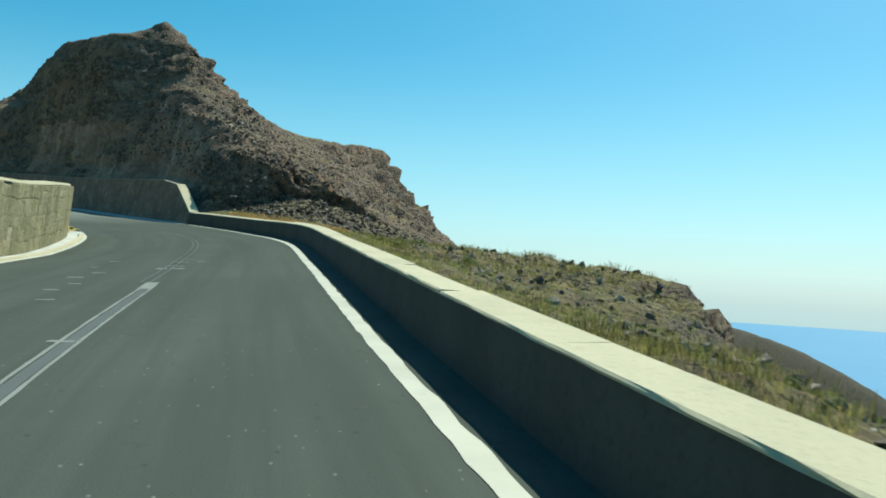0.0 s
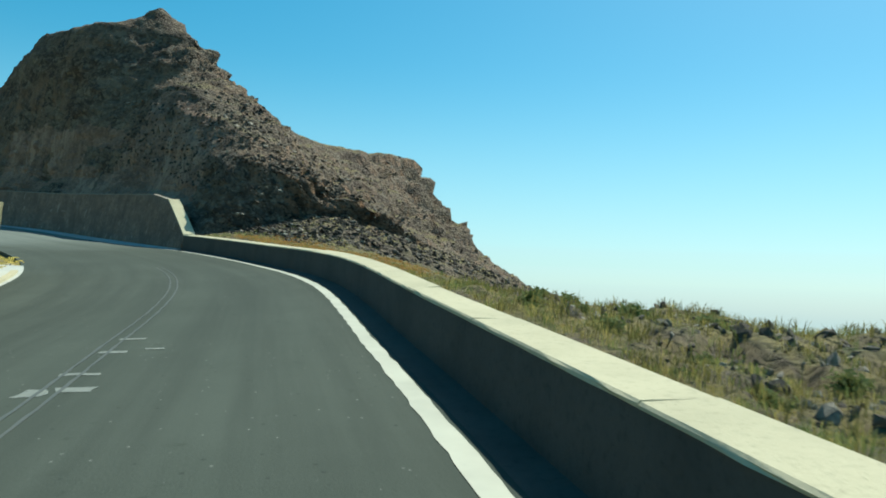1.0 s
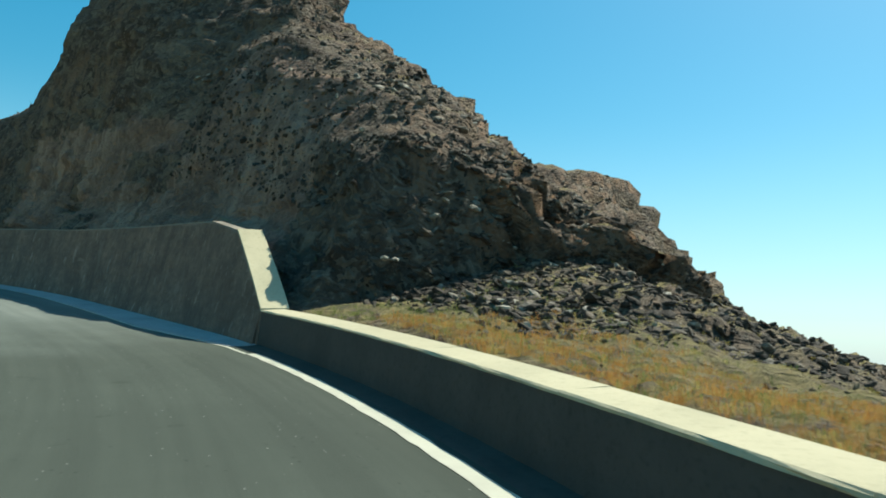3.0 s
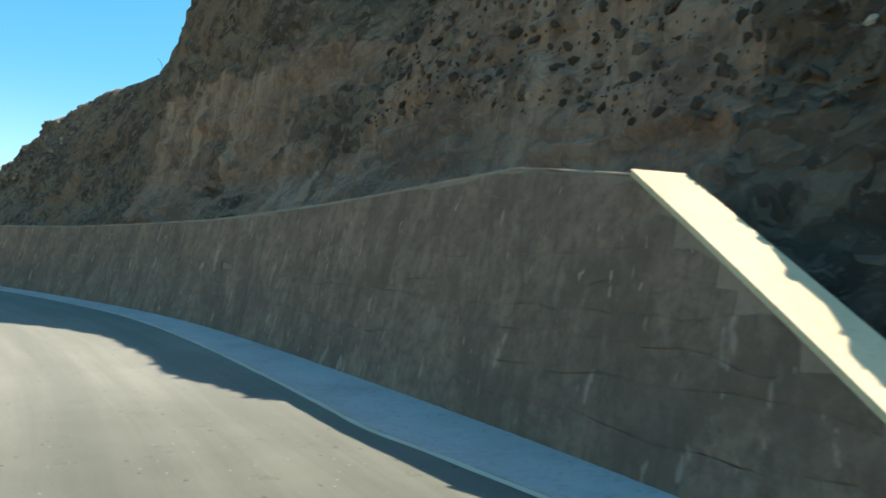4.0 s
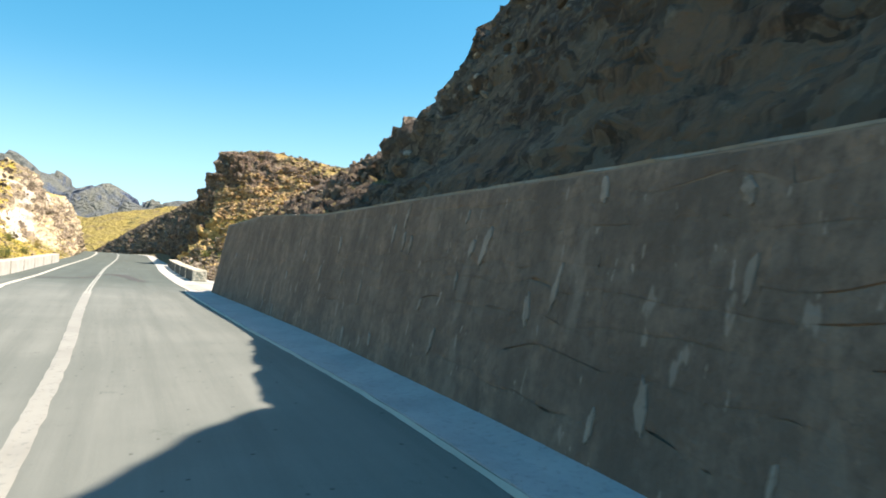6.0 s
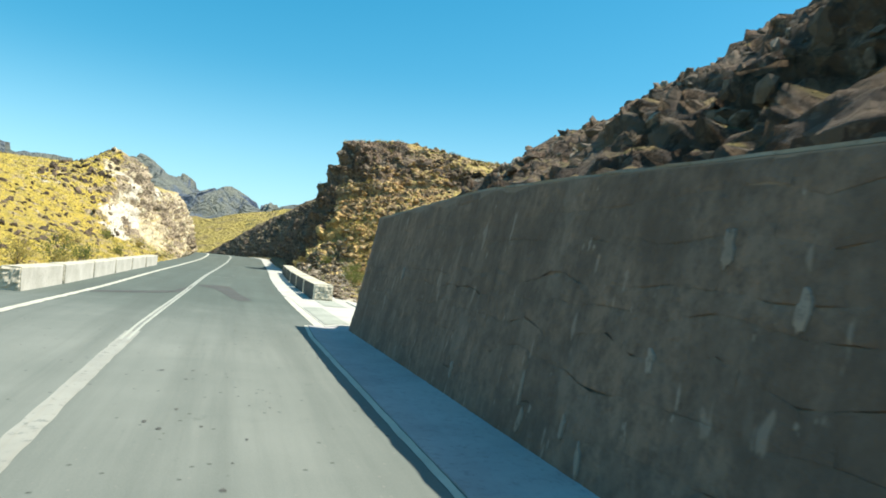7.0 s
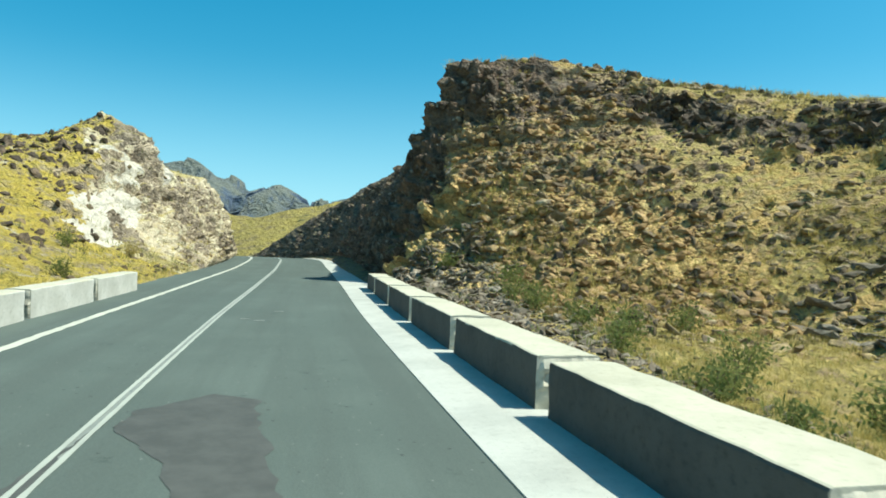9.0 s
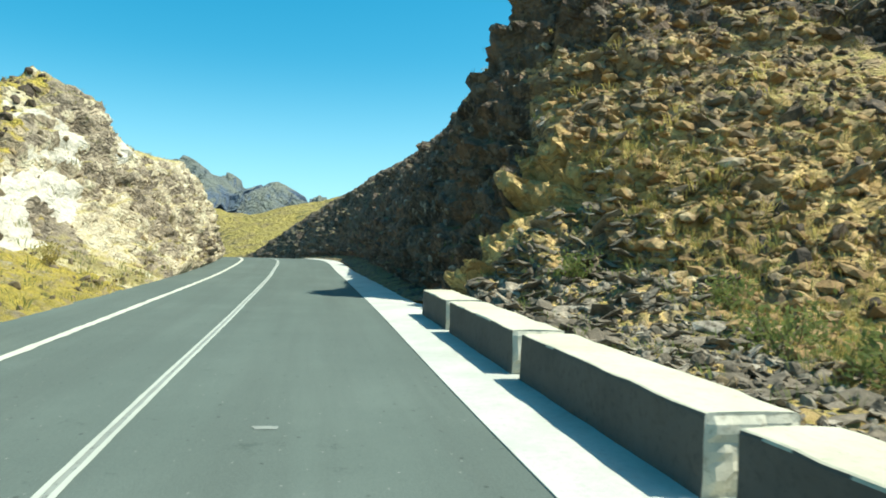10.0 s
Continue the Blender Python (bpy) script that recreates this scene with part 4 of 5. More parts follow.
def masonry(parent, u0, u1, top, face, batter, side, single, seed, materials, crown=lambda u: 9, light=(), big=1.0):
    """Packed rubble on a wall's face. Stones with single(u), and the light ones, are parts; the rest is one joined part."""
    rnd = random.Random(seed)
    base = np.array(parent.location)
    levels = [0.0]
    while levels[-1] < top:
        levels.append(levels[-1] + rnd.uniform(.17, .36) * big)
    jv, jf = [], []

    def bed(k, u):
        return 0.01 if k == 0 else min(levels[k] + .12 * noise.noise((u * 1.5, k * 1.7, seed)), crown(u) - .012)

    for k in range(len(levels) - 1):
        u, lo, hi = u0, 0.0, 0.0
        while u < u1 - .1:
            wide = min(rnd.uniform(.13, .34) * big * rnd.choice((1, 1, 1.5)), u1 - u)
            lo2, hi2 = (rnd.uniform(-.045, .045) for _ in "ab") if u + wide < u1 - .1 else (0, 0)
            ring = [(u + lo, bed(k, u)), (u + wide + lo2, bed(k, u + wide)), (u + wide + hi2, bed(k + 1, u + wide)), (u + hi, bed(k + 1, u))]
            mid = (u + wide / 2, sum(h for _, h in ring) / 4)
            tall = min(ring[2][1] - ring[1][1], ring[3][1] - ring[0][1])
            u, lo, hi = u + wide, lo2, hi2
            if tall < .06:
                continue
            over = rnd.random() < .3 * (side < 0)
            if over:
                lift = rnd.uniform(.25, .6) * tall
                ring[2:] = [(a, min(h + lift, crown(a) - .012)) for a, h in ring[2:]]
                mid = (mid[0], sum(h for _, h in ring) / 4)
            rim = []
            for a, b in zip(ring, ring[1:] + ring[:1]):
                c = rnd.uniform(.01, .05) if side > 0 else rnd.uniform(.03, .13)
                rim += [(a[0] + (b[0] - a[0]) * c, a[1] + (b[1] - a[1]) * c), (b[0] + (a[0] - b[0]) * c, b[1] + (a[1] - b[1]) * c)]
            rim = np.array(rim)
            proud, tip = rnd.uniform(.003, .007) + .006 * over, rnd.uniform(-.006, .006)
            rows = []
            for f, d in (((1.0, 0), (.8, proud * .5), (.5, proud)) if side > 0 else ((1.0, -.001), (.95, proud * .4), (.75, proud))):
                q = mid + (rim - mid) * f
                rows.append(along(q[:, 0], face + side * (batter * q[:, 1] - d - tip * (q[:, 1] - mid[1]) / tall), q[:, 1]))
            verts = np.vstack(rows + [along([mid[0]], [face + side * (batter * mid[1] - proud * 1.1)], [mid[1]])]) - base
            faces = [(r * 8 + i, r * 8 + (i + 1) % 8, r * 8 + 8 + (i + 1) % 8, r * 8 + 8 + i)[::int(-side)] for r in (0, 1) for i in range(8)]
            faces += [(16 + i, 16 + (i + 1) % 8, 24)[::int(-side)] for i in range(8)]
            if single(mid[0]):
                ob = new("stone", from_arrays("stone", verts, faces, materials[0]))
                ob.parent = parent
            else:
                jf += [tuple(i + len(jv) for i in f) for f in faces]
                jv += verts.tolist()
    for a, h, wide, tall in light:  # upright light stones with ragged outlines, bedded among the rest
        n, lean = 14, rnd.uniform(-.25, .25)
        ang = np.arange(n) * math.tau / n
        out = np.array([rnd.uniform(.6, 1.15) for _ in range(n)])
        du, dh = np.cos(ang) * out * wide / 2, np.sin(ang) * out * tall / 2
        du = du + lean * dh
        q = np.stack([a + du, np.clip(h + dh, .012, crown(a) - .014)], 1)
        rows = [along(a + (q[:, 0] - a) * f, face + side * (batter * (h + (q[:, 1] - h) * f) - d), h + (q[:, 1] - h) * f) for f, d in ((1.0, -.004), (.95, .017), (.5, .022))]
        verts = np.vstack(rows + [along([a], [face + side * (batter * h - .024)], [h])]) - base
        faces = [(r * n + i, r * n + (i + 1) % n, r * n + n + (i + 1) % n, r * n + n + i)[::int(-side)] for r in (0, 1) for i in range(n)]
        faces += [(2 * n + i, 2 * n + (i + 1) % n, 3 * n)[::int(-side)] for i in range(n)]
        ob = new("light_stone", from_arrays("light_stone", verts, faces, materials[2]))
        ob.parent = parent
    if jv:
        ob = new("joined_stones", from_arrays("joined_stones", jv, jf, materials[1]))
        ob.parent = parent
        tagged(ob, "weathered stones of the wall", kind="stuff")


# pale wall on the inside of the bend
pale = empty("stone_wall", tuple(along(28, -7.5)), "sunlit pale stone wall with a mortar cap inside the bend", "stone wall")
swept("core", 6, 37, lambda u: ((-7.36, -.3), (-7.46, 1.95), (-7.9, 1.95), (-8.0, -.3)), MORTAR_PALE, pale)
swept("cap", 6, 37.05, lambda u: ((-7.38, 1.954), (-7.4, 2.03), (-7.92, 2.04), (-7.94, 1.954)), COPING, pale)
swept("foot_kerb", 20, 37.0, lambda u: ((-6.75 - .5 * max(0, u - 37) ** 2, -.1), (-6.78 - .5 * max(0, u - 37) ** 2, .07), (-6.95 - .5 * max(0, u - 37) ** 2, .07), (-7.0 - .5 * max(0, u - 37) ** 2, -.1)), COPING, pale, 0.25)

# ---- guard blocks ----
ROUGH_END = mat_concrete("broken_concrete", (0.55, 0.52, 0.42), (0.4, 0.38, 0.3), 0.7)
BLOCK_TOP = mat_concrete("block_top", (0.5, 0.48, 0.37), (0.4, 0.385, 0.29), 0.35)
WASHED = mat_concrete("washed_concrete", (0.5, 0.5, 0.45), (0.38, 0.38, 0.33), 0.5)


def guard_block(name, length, depth, height, label, group, seed, side=BLOCK_SHADE):
    """A cast block with worn arrises, broken rubble ends and a top coloured paler, as sunlit."""
    root = empty(name, (0, 0, 0), label, "guard block", group)
    c = 0.025
    a, b = depth / 2, height
    prof = [(-a - .01, -.06), (-a, .12), (-a, .3), (-a, b - c), (-a + c * .35, b - c * .3), (-a + c, b), (-a * .3, b + .006), (a * .3, b + .006), (a - c, b), (a - c * .35, b - c * .3), (a, b - c), (a, .2), (a + .01, -.06)]
    n = max(6, int(length / .22))
    verts, m = [], len(prof)
    for i in range(n + 1):
        y = (i / n - .5) * length
        for x, z in prof:
            q = Vector((x, y, z))
            verts.append(q + Vector((noise.noise(q * 2.1 + Vector((seed, 0, 0))), .6 * noise.noise(q * 5 + Vector((0, seed, 3))), .7 * noise.noise(q * 2.6 + Vector((seed, 7, 0))))) * .018
                         + Vector((noise.noise(q * 13), 0, noise.noise(q * 11 + Vector((3, 1, 0))))) * .006)
    faces = [(i * m + k, i * m + (k + 1) % m, (i + 1) * m + (k + 1) % m, (i + 1) * m + k) for i in range(n) for k in range(m)]
    faces += [tuple(range(m))[::-1], tuple(range(n * m, n * m + m))]
    me = from_arrays("body", verts, faces, side)
    bm = bmesh.new()
    bm.from_mesh(me)
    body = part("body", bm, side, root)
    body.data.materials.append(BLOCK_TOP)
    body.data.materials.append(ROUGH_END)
    # sunlit top and shaded sides are separate colours, chosen by height and normal
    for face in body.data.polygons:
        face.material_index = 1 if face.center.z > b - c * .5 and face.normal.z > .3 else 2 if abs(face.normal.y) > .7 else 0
    for end in (-1, 1):
        bm = bmesh.new()
        bmesh.ops.create_grid(bm, x_segments=11, y_segments=9, size=.5)
        for v in bm.verts:
            x, z = v.co.x, v.co.y
            q = Vector((x * depth, z * height, seed * 3.1 + end))
            edge = 1 - max(abs(x), abs(z)) * 2
            out = min(1, edge * 6) * (.03 + .03 * noise.noise(q * 9) + .03 * noise.noise(q * 17))
            v.co = Vector((x * (depth - .01), end * (length / 2 - .006 + out), (z + .5) * (height - .01)))
        part("end_face", bm, ROUGH_END, root, "pale broken rubble end")
    return root


ends = (106.55, 110.7, 115.0, 119.4, 123.85, 128.4, 131.6)
for k, (a, b) in enumerate(zip(ends, ends[1:])):
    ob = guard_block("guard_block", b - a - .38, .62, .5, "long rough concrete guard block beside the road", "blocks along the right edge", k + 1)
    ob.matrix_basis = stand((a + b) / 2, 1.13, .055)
for k in range(6):
    a = 102.8 + k * 4.6
    ob = guard_block("guard_block", 4.3, .45, .5, "pale concrete parapet block on the far side of the road", "blocks along the left edge", k + 20, WASHED)
    ob.matrix_basis = stand(a, -6.3, 0.03)


# ---- loose rocks, grass and shrubs ----
def pebble_shapes(count, seed):
    rnd = random.Random(seed)
    out = []
    for _ in range(count):
        bm = bmesh.new()
        bmesh.ops.create_icosphere(bm, subdivisions=1, radius=1)
        for v in bm.verts:
            v.co *= rnd.uniform(.74, 1.06)
        for v in bm.verts:
            v.co.z *= .7
        out.append((np.array([v.co[:] for v in bm.verts]), [tuple(v.index for v in f.verts) for f in bm.faces]))
        bm.free()
    return out


def turns(rnd, n):
    q = rnd.normal(size=(n, 4))
    q /= np.linalg.norm(q, axis=1)[:, None]
    a, b, c, d = q.T
    return np.stack([np.stack([1 - 2 * (c * c + d * d), 2 * (b * c - a * d), 2 * (b * d + a * c)], 1),
                     np.stack([2 * (b * c + a * d), 1 - 2 * (b * b + d * d), 2 * (c * d - a * b)], 1),
                     np.stack([2 * (b * d - a * c), 2 * (c * d + a * b), 1 - 2 * (b * b + c * c)], 1)], 1)


def pick(hill, rnd, n, u0, u1, w0, w1, up0, up1):
    """Random places on a hillside with their normals."""
    i = np.where((hill.u[:-1] >= u0) & (hill.u[:-1] <= u1))[0]
    m = hill.p.shape[1]
    ii, jj = rnd.choice(i, n * 6), rnd.integers(2, m - 2, n * 6)
    ww, up = np.abs(hill.w[ii, jj]), hill.n[ii, jj, 2]
    ok = (ww >= w0) & (ww <= w1) & (up >= up0) & (up <= up1)
    ii, jj = ii[ok][:n], jj[ok][:n]
    f, g = rnd.random(len(ii))[:, None], rnd.random(len(ii))[:, None]
    p = hill.p
    a = p[ii, jj] * (1 - f) + p[ii + 1, jj] * f
    b = p[ii, jj + 1] * (1 - f) + p[ii + 1, jj + 1] * f
    return a * (1 - g) + b * g, hill.n[ii, jj]


def scatter_rocks(name, hill, n, box, size, seed, label, material=LOOSE, gather=None):
    rnd = np.random.default_rng(seed)
    where, _ = pick(hill, rnd, n, *box)
    if gather is not None:  # only along some beds of the rock
        bed = soft_noise(where * (.28, .28, .95), 401) + .45 * soft_noise(where * (.9, .9, 1.6), 402)
        where = where[bed + rnd.normal(0, .12, len(where)) > gather]
    rot = turns(rnd, len(where))
    r = size[0] * (size[1] / size[0]) ** (rnd.random(len(where)) ** 2.2)
    shapes = pebble_shapes(9, seed)
    vs, fs, k = [], [], 0
    for p, t, s, c in zip(where, rot, r, rnd.integers(0, 9, len(where))):
        v, f = shapes[c]
        vs.append((v * (1.3, 1, .75)) @ t.T * s + p)
        fs += [tuple(i + k for i in q) for q in f]
        k += len(v)
    ob = new(name, from_arrays(name, np.vstack(vs), fs, material))
    return tagged(ob, label, "rocks", kind="stuff")


scatter_rocks("scree", right, 11000, (43, 60, 2.6, 30, .1, 1), (.02, .13), 1, "angular dark stones with pale chips strewn over the spur", DARK_SCREE)
scatter_rocks("scree", right, 900, (8, 43, 1.6, 12, .3, 1), (.02, .1), 2, "small stones among the dry grass")
scatter_rocks("scree", right, 5200, (4, 24, 2.0, 12, .1, 1), (.02, .13), 8, "pale stones breaking out of the hump", LOOSE_PALE)
scatter_rocks("scree", right, 1200, (97.5, 128, 1.9, 8, .2, 1), (.03, .16), 3, "broken stones in the gully")
scatter_rocks("scree", right, 5200, (103, 131, 1.7, 4.8, .1, 1), (.03, .14), 9, "pale flat stones tipped behind the guard blocks", LOOSE_GREY)
scatter_rocks("scree", right, 5000, (121, 150, 4.5, 34, .05, 1), (.03, .2), 4, "boulders and stones on the round hill", LOOSE, -.25)
scatter_rocks("scree", right, 6000, (121, 150, 5, 34, .05, 1), (.04, .25), 14, "dark angular rocks along the beds of the round hill", DARK_ROCK, .15)
scatter_rocks("scree", right, 2600, (78, 100, 2.6, 16, .1, 1), (.03, .16), 5, "stones on the ledges of the cliff", LOOSE_PALE)
# dark rocks added in place of a shaded hollow; their colour gives its darkness
scatter_rocks("crag", right, 34, (120.6, 122.8, 16.6, 18.8, 0, 1), (.3, .8), 12, "dark rocks standing in for a shaded hollow on the round hill", DARK_ROCK)
scatter_rocks("crag", right, 30, (128.2, 130.2, 8.2, 10.6, 0, 1), (.2, .5), 13, "dark ledge of rock low on the round hill", DARK_ROCK)
scatter_rocks("crag", left, 480, (141, 153, 11.8, 16.5, 0, 1), (.08, .36), 10, "dark crags along the crest of the pale rock", DARK_ROCK)
scatter_rocks("crag", left, 420, (112, 140, 10, 22, 0, 1), (.08, .34), 11, "dark rocks scattered over the yellow slope", DARK_ROCK)
scatter_rocks("scree", left, 2200, (100, 176, 6.8, 40, .1, 1), (.03, .2), 6, "pale stones on the bank")


def scatter_slabs(name, hill, n, box, size, seed, label, material, gather=None, slab=(1.35, 1.05, .72)):
    """Flat stones bedded level in the slope, showing their broken edges."""
    rnd = np.random.default_rng(seed)
    where, nor = pick(hill, rnd, n, *box)
    if gather is not None:
        bed = soft_noise(where * (.22, .22, .9), 411) + .5 * soft_noise(where * (.8, .8, 1.9), 412)
        keep = bed + rnd.normal(0, .12, len(where)) > gather
        where, nor = where[keep], nor[keep]
    r = size[0] * (size[1] / size[0]) ** (rnd.random(len(where)) ** 2.8)
    turn, tip = rnd.uniform(-.9, .9, len(where)) + np.arctan2(nor[:, 0], -nor[:, 1]), rnd.normal(0, .3, (len(where), 2))
    shapes = pebble_shapes(9, seed)
    vs, fs, k = [], [], 0
    for p, a, (dx, dy), s, c in zip(where, turn, tip, r, rnd.integers(0, 9, len(where))):
        v, f = shapes[c]
        v = v * slab * s
        z = v[:, 2] + dx * v[:, 0] + dy * v[:, 1]
        vs.append(np.stack([v[:, 0] * math.cos(a) - v[:, 1] * math.sin(a), v[:, 0] * math.sin(a) + v[:, 1] * math.cos(a), z], 1) + p)
        fs += [tuple(i + k for i in q) for q in f]
        k += len(v)
    ob = new(name, from_arrays(name, np.vstack(vs), fs, material))
    return tagged(ob, label, "rocks", kind="stuff")


scatter_slabs("outcrop", right, 1500, (112, 123, 10.5, 15, .0, 1), (.06, .42), 45, "stratified grey outcrop across the gully's slope", LOOSE_GREY, -.15, (1.5, 1.1, .6))
BEDDED = mat_stone("bedded_rock", [(0.2, 0.15, 0.095), (0.36, 0.27, 0.15), (0.54, 0.41, 0.2), (0.66, 0.55, 0.36)], True)
scatter_slabs("ledge_stones", right, 16000, (119, 150, 4.6, 36, .05, 1), (.03, .3), 41, "level broken ledges of brown rock across the round hill", BEDDED, .12)
for u, w in ((122, 26.3), (124, 23.8), (126, 21.1), (128, 18.1), (130, 15.5), (132, 13.1), (134, 10.4)):
    scatter_slabs("ledge_stones", right, 260, (u - 1.2, u + 1.2, w - .9, w + 1.7, .0, 1), (.08, .42), int(u), "dark broken bed of rock under the crest of the round hill", DARK_ROCK, None, (1.3, 1.1, .8))
scatter_slabs("scree", right, 4200, (103, 131, 1.7, 5.0, .0, 1), (.05, .24), 47, "flat pale slabs tipped behind the guard blocks", LOOSE_GREY, None, (1.5, 1.1, .4))
scatter_slabs("scree", right, 5200, (43.6, 49.4, 3.4, 18, .0, 1), (.04, .2), 46, "dark angular scree at the foot of the spur", DARK_SCREE, None, (1.2, 1.0, .7))
scatter_slabs("ledge_stones", right, 4200, (121, 134.5, 4.2, 11, .05, 1), (.04, .26), 42, "ochre stones low on the round hill", OCHRE_STONE, None, (1.2, 1.1, .85))
scatter_slabs("ledge_stones", right, 11000, (44, 62, 4, 34, .05, .98), (.03, .2), 43, "pale flecked ledges on the spur", LOOSE_PALE, .1)
scatter_rocks("scree", right, 2600, (133, 196, 1.9, 6, 0, 1), (.03, .17), 44, "pale flakes on the dark road cut", LOOSE_PALE)


def tufts(name, hill, n, box, height, blades, material, seed, label, category="grass", gather=None):
    rnd = np.random.default_rng(seed)
    where, _ = pick(hill, rnd, n, *box)
    if gather is not None:  # in drifts
        where = where[soft_noise(where * (.25, .25, .6), seed + 60) + rnd.normal(0, .15, len(where)) > gather]
    n = len(where)
    hgt = height * rnd.uniform(.5, 1.4, n)
    a = rnd.uniform(0, math.tau, (n, blades))
    lean = rnd.uniform(.2, 1.15, (n, blades))
    ln = hgt[:, None] * rnd.uniform(.6, 1.1, (n, blades))
    root = where[:, None, :] + np.stack([np.cos(a), np.sin(a), 0 * a], 2) * (hgt[:, None, None] * rnd.uniform(.1, .8, (n, blades, 1)))
    tip = root + np.stack([np.cos(a) * np.sin(lean), np.sin(a) * np.sin(lean), np.cos(lean)], 2) * ln[:, :, None]
    across = np.stack([-np.sin(a), np.cos(a), 0 * a], 2) * (ln * .024)[:, :, None]
    mid = (root + tip) / 2 + (0, 0, .04)
    v = np.stack([root - across * .6, root + across * .6, mid + across, mid - across, tip], 2).reshape(-1, 3)
    k = np.arange(n * blades) * 5
    faces = [(i, i + 1, i + 2, i + 3) for i in k] + [(i + 3, i + 2, i + 4) for i in k]
    ob = new(name, from_arrays(name, v, faces, material))
    return tagged(ob, label, category, kind="stuff")


tufts("dry_grass", right, 3600, (0, 45, 1.25, 8, .4, 1), .08, 12, DRY_BLADE, 21, "dry straw-coloured grass behind the parapet")
tufts("grey_weeds", right, 2600, (4, 34, 1.3, 7, .3, 1), .16, 14, SCRUB_BLADE, 33, "olive-grey weeds on the bank behind the parapet", "weeds", gather=.0)
tufts("orange_grass", right, 3600, (26, 45, 1.3, 4.6, .4, 1), .09, 12, ORANGE_BLADE, 28, "withered orange grass behind the parapet")
tufts("green_weeds", right, 2300, (4, 48, 1.25, 6, .4, 1), .1, 12, GREEN_BLADE, 22, "low green weeds along the parapet", "weeds")
tufts("dry_grass", right, 700, (44, 56, 6, 34, .55, 1), .1, 10, DRY_BLADE, 23, "thin dry grass on the spur")
tufts("dry_grass", right, 4200, (121, 150, 4, 34, .4, 1), .1, 16, DRY_BLADE, 24, "yellow grass on the round hill and in the gully")
tufts("bushy_grass", right, 2600, (121, 150, 4.6, 34, .2, 1), .24, 26, DRY_BLADE, 31, "clumps of yellow bushy grass over the round hill", gather=.05)
tufts("dark_scrub", right, 3200, (119, 150, 4.6, 34, .1, 1), .22, 24, SCRUB_BLADE, 32, "low olive scrub among the rocks of the round hill", "scrub", gather=-.1)
tufts("dry_grass", right, 10500, (101, 126, 4.4, 26, .3, 1), .15, 15, DRY_BLADE, 29, "yellow-green meadow grass in the gully")
tufts("green_weeds", right, 1000, (110, 131, 3.8, 6.5, .3, 1), .2, 12, GREEN_BLADE, 26, "bushy green weeds behind the guard blocks", "weeds")
tufts("green_weeds", right, 1600, (97, 142, 2, 30, .3, 1), .16, 12, GREEN_BLADE, 25, "green weeds between the stones", "weeds")
tufts("dry_grass", left, 5000, (98, 178, 6.7, 40, .3, 1), .16, 10, DRY_BLADE, 26, "yellow grass on the left bank")
tufts("green_weeds", left, 260, (98, 150, 6.7, 20, .3, 1), .3, 12, GREEN_BLADE, 27, "green weeds on the left bank", "weeds")


def shrub(where, size, seed, dry=False):
    rnd = random.Random(seed)
    root = empty("shrub", where, "straggly dry yellow shrub on the bank" if dry else "small straggly green shrub with thin stems", "shrub", "roadside shrubs")
    sv, sf, lv, lf = [], [], [], []
    for _ in range(9):
        a, lean = rnd.uniform(0, math.tau), rnd.uniform(.1, .8)
        p = Vector((0, 0, -.05))
        d = Vector((math.cos(a) * math.sin(lean), math.sin(a) * math.sin(lean), math.cos(lean)))
        seg = 6
        for s in range(seg):
            q = p + d * size / seg * rnd.uniform(.8, 1.2)
            r = .012 * size * (1 - s / (seg + 1)) + .003
            k = len(sv)
            for c in (p, q):
                sv += [c + Vector((math.cos(t), math.sin(t), 0)) * r for t in (0, 2.1, 4.2)]
            sf += [(k + i, k + (i + 1) % 3, k + 3 + (i + 1) % 3, k + 3 + i) for i in range(3)]
            if s:
                for _ in range(8):
                    c = q + Vector((rnd.gauss(0, 1), rnd.gauss(0, 1), rnd.gauss(0, .8))) * size * .15
                    e = Vector((rnd.gauss(0, 1), rnd.gauss(0, 1), rnd.gauss(0, 1))).normalized()
                    g = e.orthogonal().normalized() * .012 * (1 + size)
                    e *= .03 * (1 + size)
                    k = len(lv)
                    lv += [c - e, c + g, c + e, c - g]
                    lf.append((k, k + 1, k + 2, k + 3))
            p = q
            d = (d + Vector((rnd.gauss(0, .25), rnd.gauss(0, .25), rnd.gauss(0, .12)))).normalized()
    for name, v, f, m in (("stem", sv, sf, TWIG), ("foliage", lv, lf, DRY_BLADE if dry else GREEN_BLADE)):
        ob = new(name, from_arrays(name, v, f, m))
        ob.parent = root


def on_hill(hill, u, w):
    i = int(np.argmin(np.abs(hill.u - u)))
    j = int(np.argmin(np.abs(np.abs(hill.w[i]) - abs(w))))
    return tuple(hill.p[i, j])


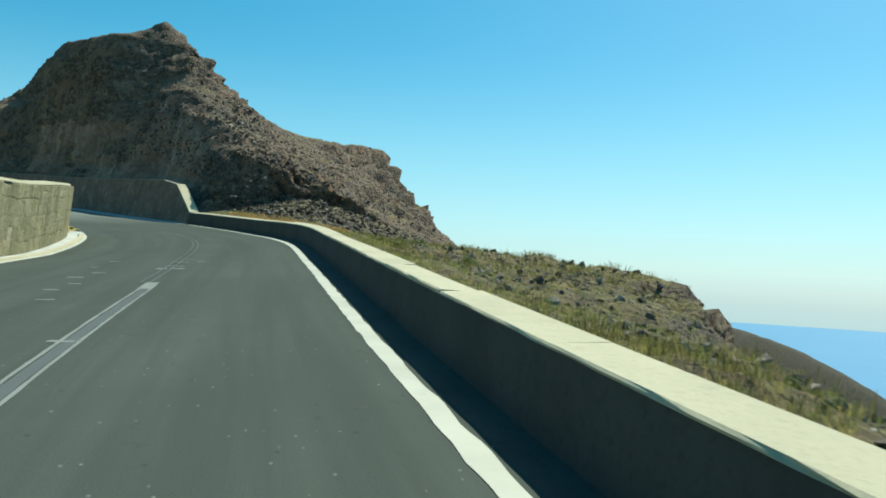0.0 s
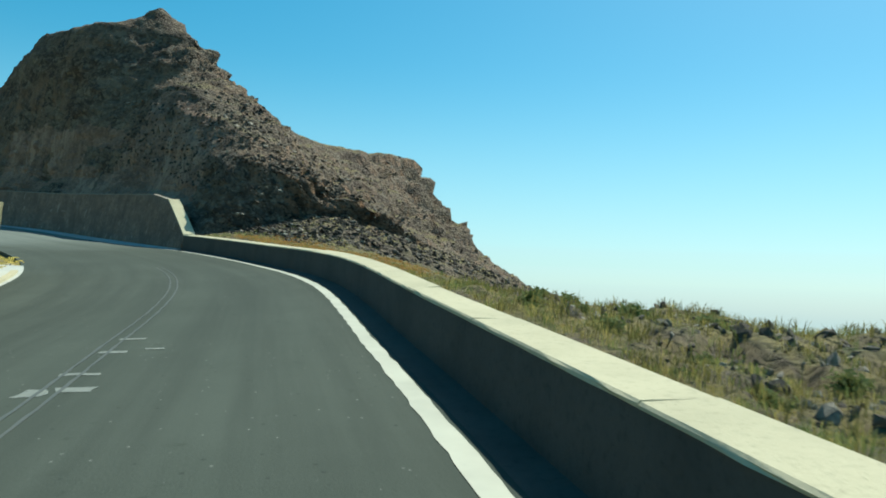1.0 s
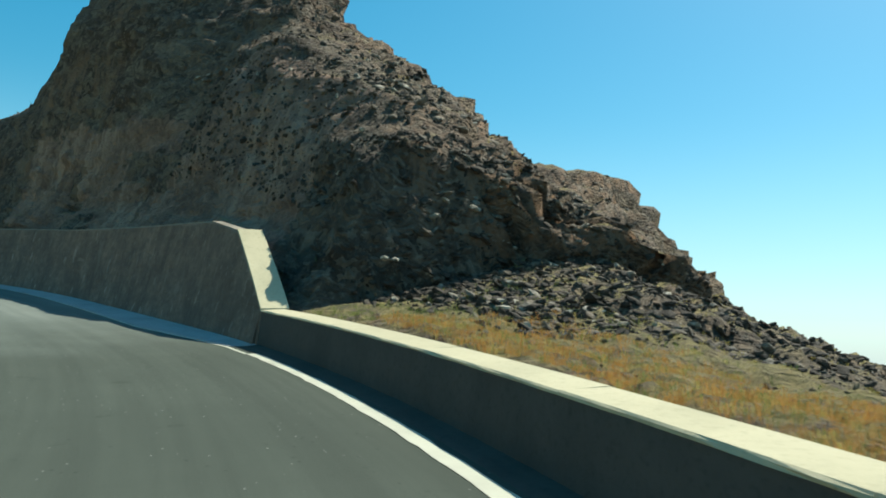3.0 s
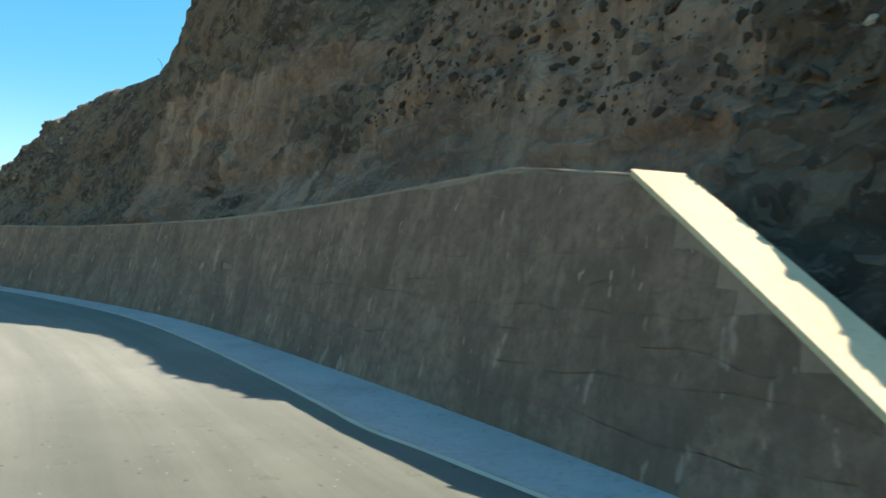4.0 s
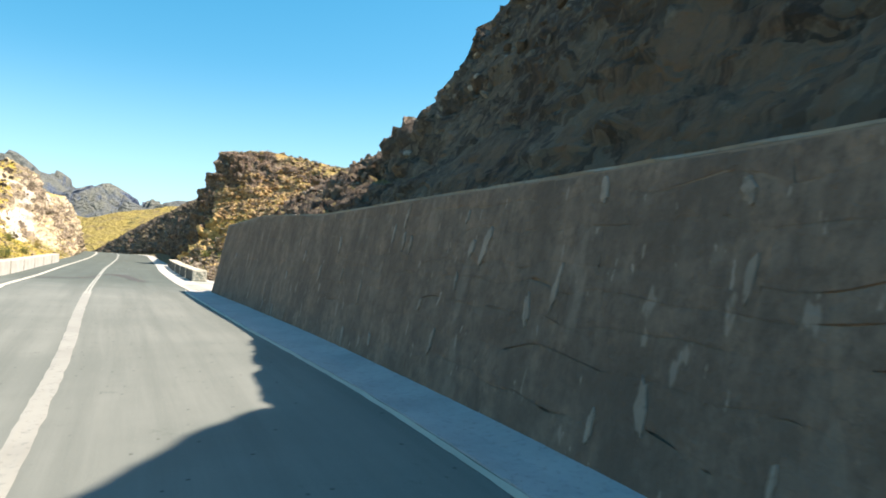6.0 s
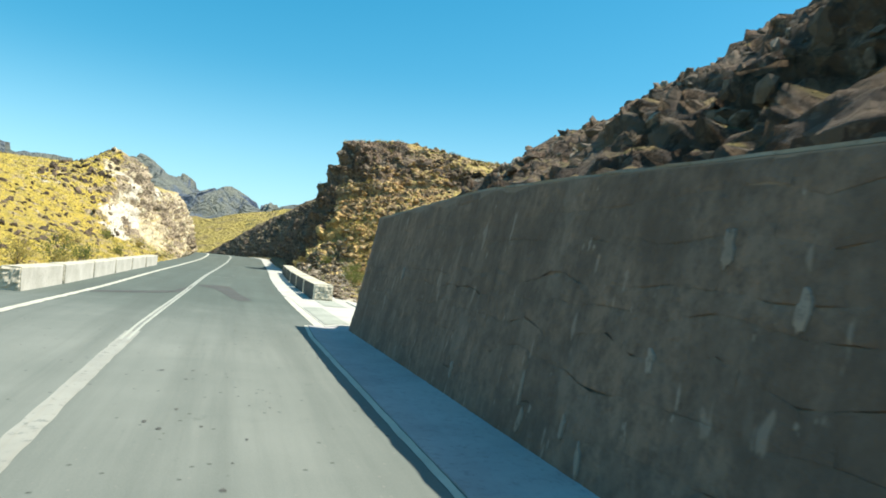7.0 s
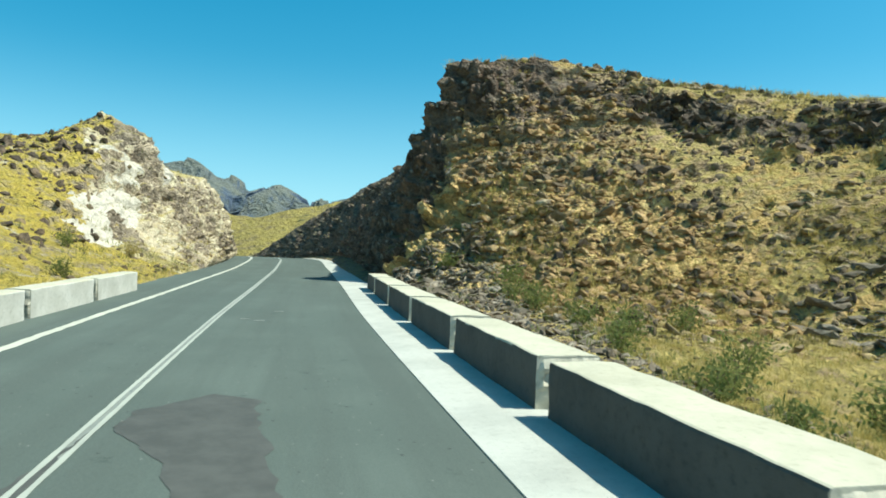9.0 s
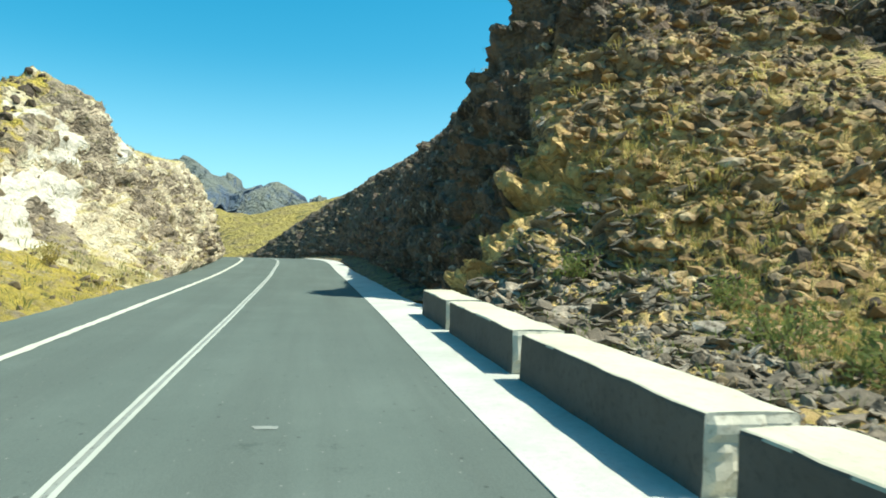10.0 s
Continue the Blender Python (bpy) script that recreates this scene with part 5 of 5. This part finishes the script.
for k, (u, w, s) in enumerate(((17, 2.4, .32), (18.2, 3.2, .4), (19.5, 2.2, .3), (20.5, 3.6, .42), (22, 2.6, .34), (24, 3.2, .36), (27, 2.8, .3), (15.5, 2.0, .28), (16.2, 3.0, .4), (17.6, 1.8, .36), (18.8, 2.6, .45), (20, 1.9, .4), (21.2, 2.8, .36), (23, 2.0, .34), (25.4, 2.4, .36), (14.4, 2.6, .3), (114.5, 4.8, .7), (115.5, 5.4, .6), (117.8, 4.6, .7), (120.2, 4.6, .6), (122.4, 4.2, .7), (112.2, 4.4, .5), (111, 5.5, .7), (113, 6.4, .8), (116.5, 6.2, .8), (119, 5.2, .7), (124, 4.2, .8), (126, 4.6, .6), (129, 3.4, .6), (104, 4.4, .6), (101, 4.6, .6), (121, 7.5, .7))):
    shrub(on_hill(right, u, w), s * (.5 if u < 30 else 1), 300 + k)
for k, (u, w, s) in enumerate(((112, -7.6, .9), (114, -8.2, 1.1), (110, -8.5, 1.0), (117, -7.8, .8), (122, -9.5, .9), (135, -10, .8), (139, -8.6, .7), (128, -8.0, .6))):
    shrub(on_hill(left, u, w), s, 400 + k, k % 2 == 0)

def kerb_stone(u, w, size, seed):
    """A rough pale block lying at the edge of the apron."""
    rnd = random.Random(seed)
    bm = bmesh.new()
    bmesh.ops.create_cube(bm, size=size)
    bmesh.ops.bevel(bm, geom=list(bm.edges), offset=size * .16, segments=1, affect="EDGES")
    for v in bm.verts:
        v.co = Vector((v.co.x * 1.3, v.co.y, v.co.z * .7)) + Vector([rnd.uniform(-.09, .09) * size for _ in "xyz"])
    bmesh.ops.translate(bm, verts=bm.verts, vec=(0, 0, size * .25))
    ob = part("loose_stone", bm, ROUGH_END)
    ob.matrix_basis = Matrix.Translation(on_hill(right, u, w)) @ Matrix.Rotation(rnd.uniform(0, 3), 4, "Z")
    tagged(ob, "pale broken stone lying beside the concrete apron", "stone", "stones beside the apron")


for k, (u, w, size) in enumerate(((103.4, 2.5, .3), (101.6, 2.7, .26), (104.6, 2.6, .2), (105.4, 2.9, .24), (102.6, 3.2, .2), (106.2, 2.4, .18), (108.6, 2.2, .22), (110.2, 2.5, .18))):
    kerb_stone(u, w, size, 500 + k)


def dry_plant(where, size, seed):
    """A withered stalk that curls over at its tip, with thin side stalks."""
    rnd = random.Random(seed)
    root = empty("dry_plant", where, "withered plant with a curled stalk on the cliff edge", "plant")
    for k in range(5):
        cv = bpy.data.curves.new("stalk", "CURVE")
        cv.dimensions, cv.bevel_depth, cv.bevel_resolution = "3D", .012 if k == 0 else .007, 1
        sp = cv.splines.new("POLY")
        sp.points.add(15)
        a, lean, curl = rnd.uniform(0, 6.28), rnd.uniform(.0, .3), (3.6 if k == 0 else rnd.uniform(.4, 1.4))
        p, tall = Vector((0, 0, -.1)), size * (1 if k == 0 else rnd.uniform(.3, .6))
        for i in range(16):
            sp.points[i].co = (*p, 1)
            t = lean + curl * (i / 15) ** 2.2
            p = p + Vector((math.cos(a) * math.sin(t), math.sin(a) * math.sin(t), math.cos(t))) * tall / 15
        cv.materials.append(TWIG)
        ob = new("stalk", cv)
        ob.parent = root


dry_plant(on_hill(right, 73.4, 3.9), 1.1, 3)
dry_plant(on_hill(right, 74.2, 4.2), .6, 4)

# wall stones last
random.seed(61)
LIGHT = [(59.4, 1.32, .07, .3), (59.42, 1.05, .04, .22), (62.95, 1.14, .2, .24), (55.7, .93, .12, .3), (61.05, .65, .08, .26), (62.85, .19, .12, .2), (63.5, .16, .1, .17), (64.7, .16, .09, .16), (68.15, .22, .1, .2),
         (67.2, 1.06, .09, .3), (65.7, 1.15, .1, .28), (74.9, 1.86, .1, .22), (76.8, 1.45, .16, .4), (79.2, 1.5, .1, .28), (82.2, 1.48, .1, .3), (73.4, 1.78, .12, .2), (79.7, .27, .08, .2), (92.9, 1.2, .15, .22)]
LIGHT += [(random.uniform(64.5, 90), random.choice((.18, .4, .9, 1.2, 1.5, 1.7)) + random.uniform(-.12, .12), random.uniform(.05, .13), random.uniform(.14, .4)) for _ in range(36)]
masonry(wall, 48.75, 96.4, 2.6, .548, .185, 1, lambda u: 57 <= u <= 64.5, 6, (STONE, STONE_FAR, STONE_LIGHT), HW, LIGHT)
masonry(pale, 8, 36.9, 1.95, -7.36, -.05, -1, lambda u: u > 27, 9, (STONE_PALE, STONE_PALE_FAR, STONE_PALE), lambda u: 1.95, (), 1.5)
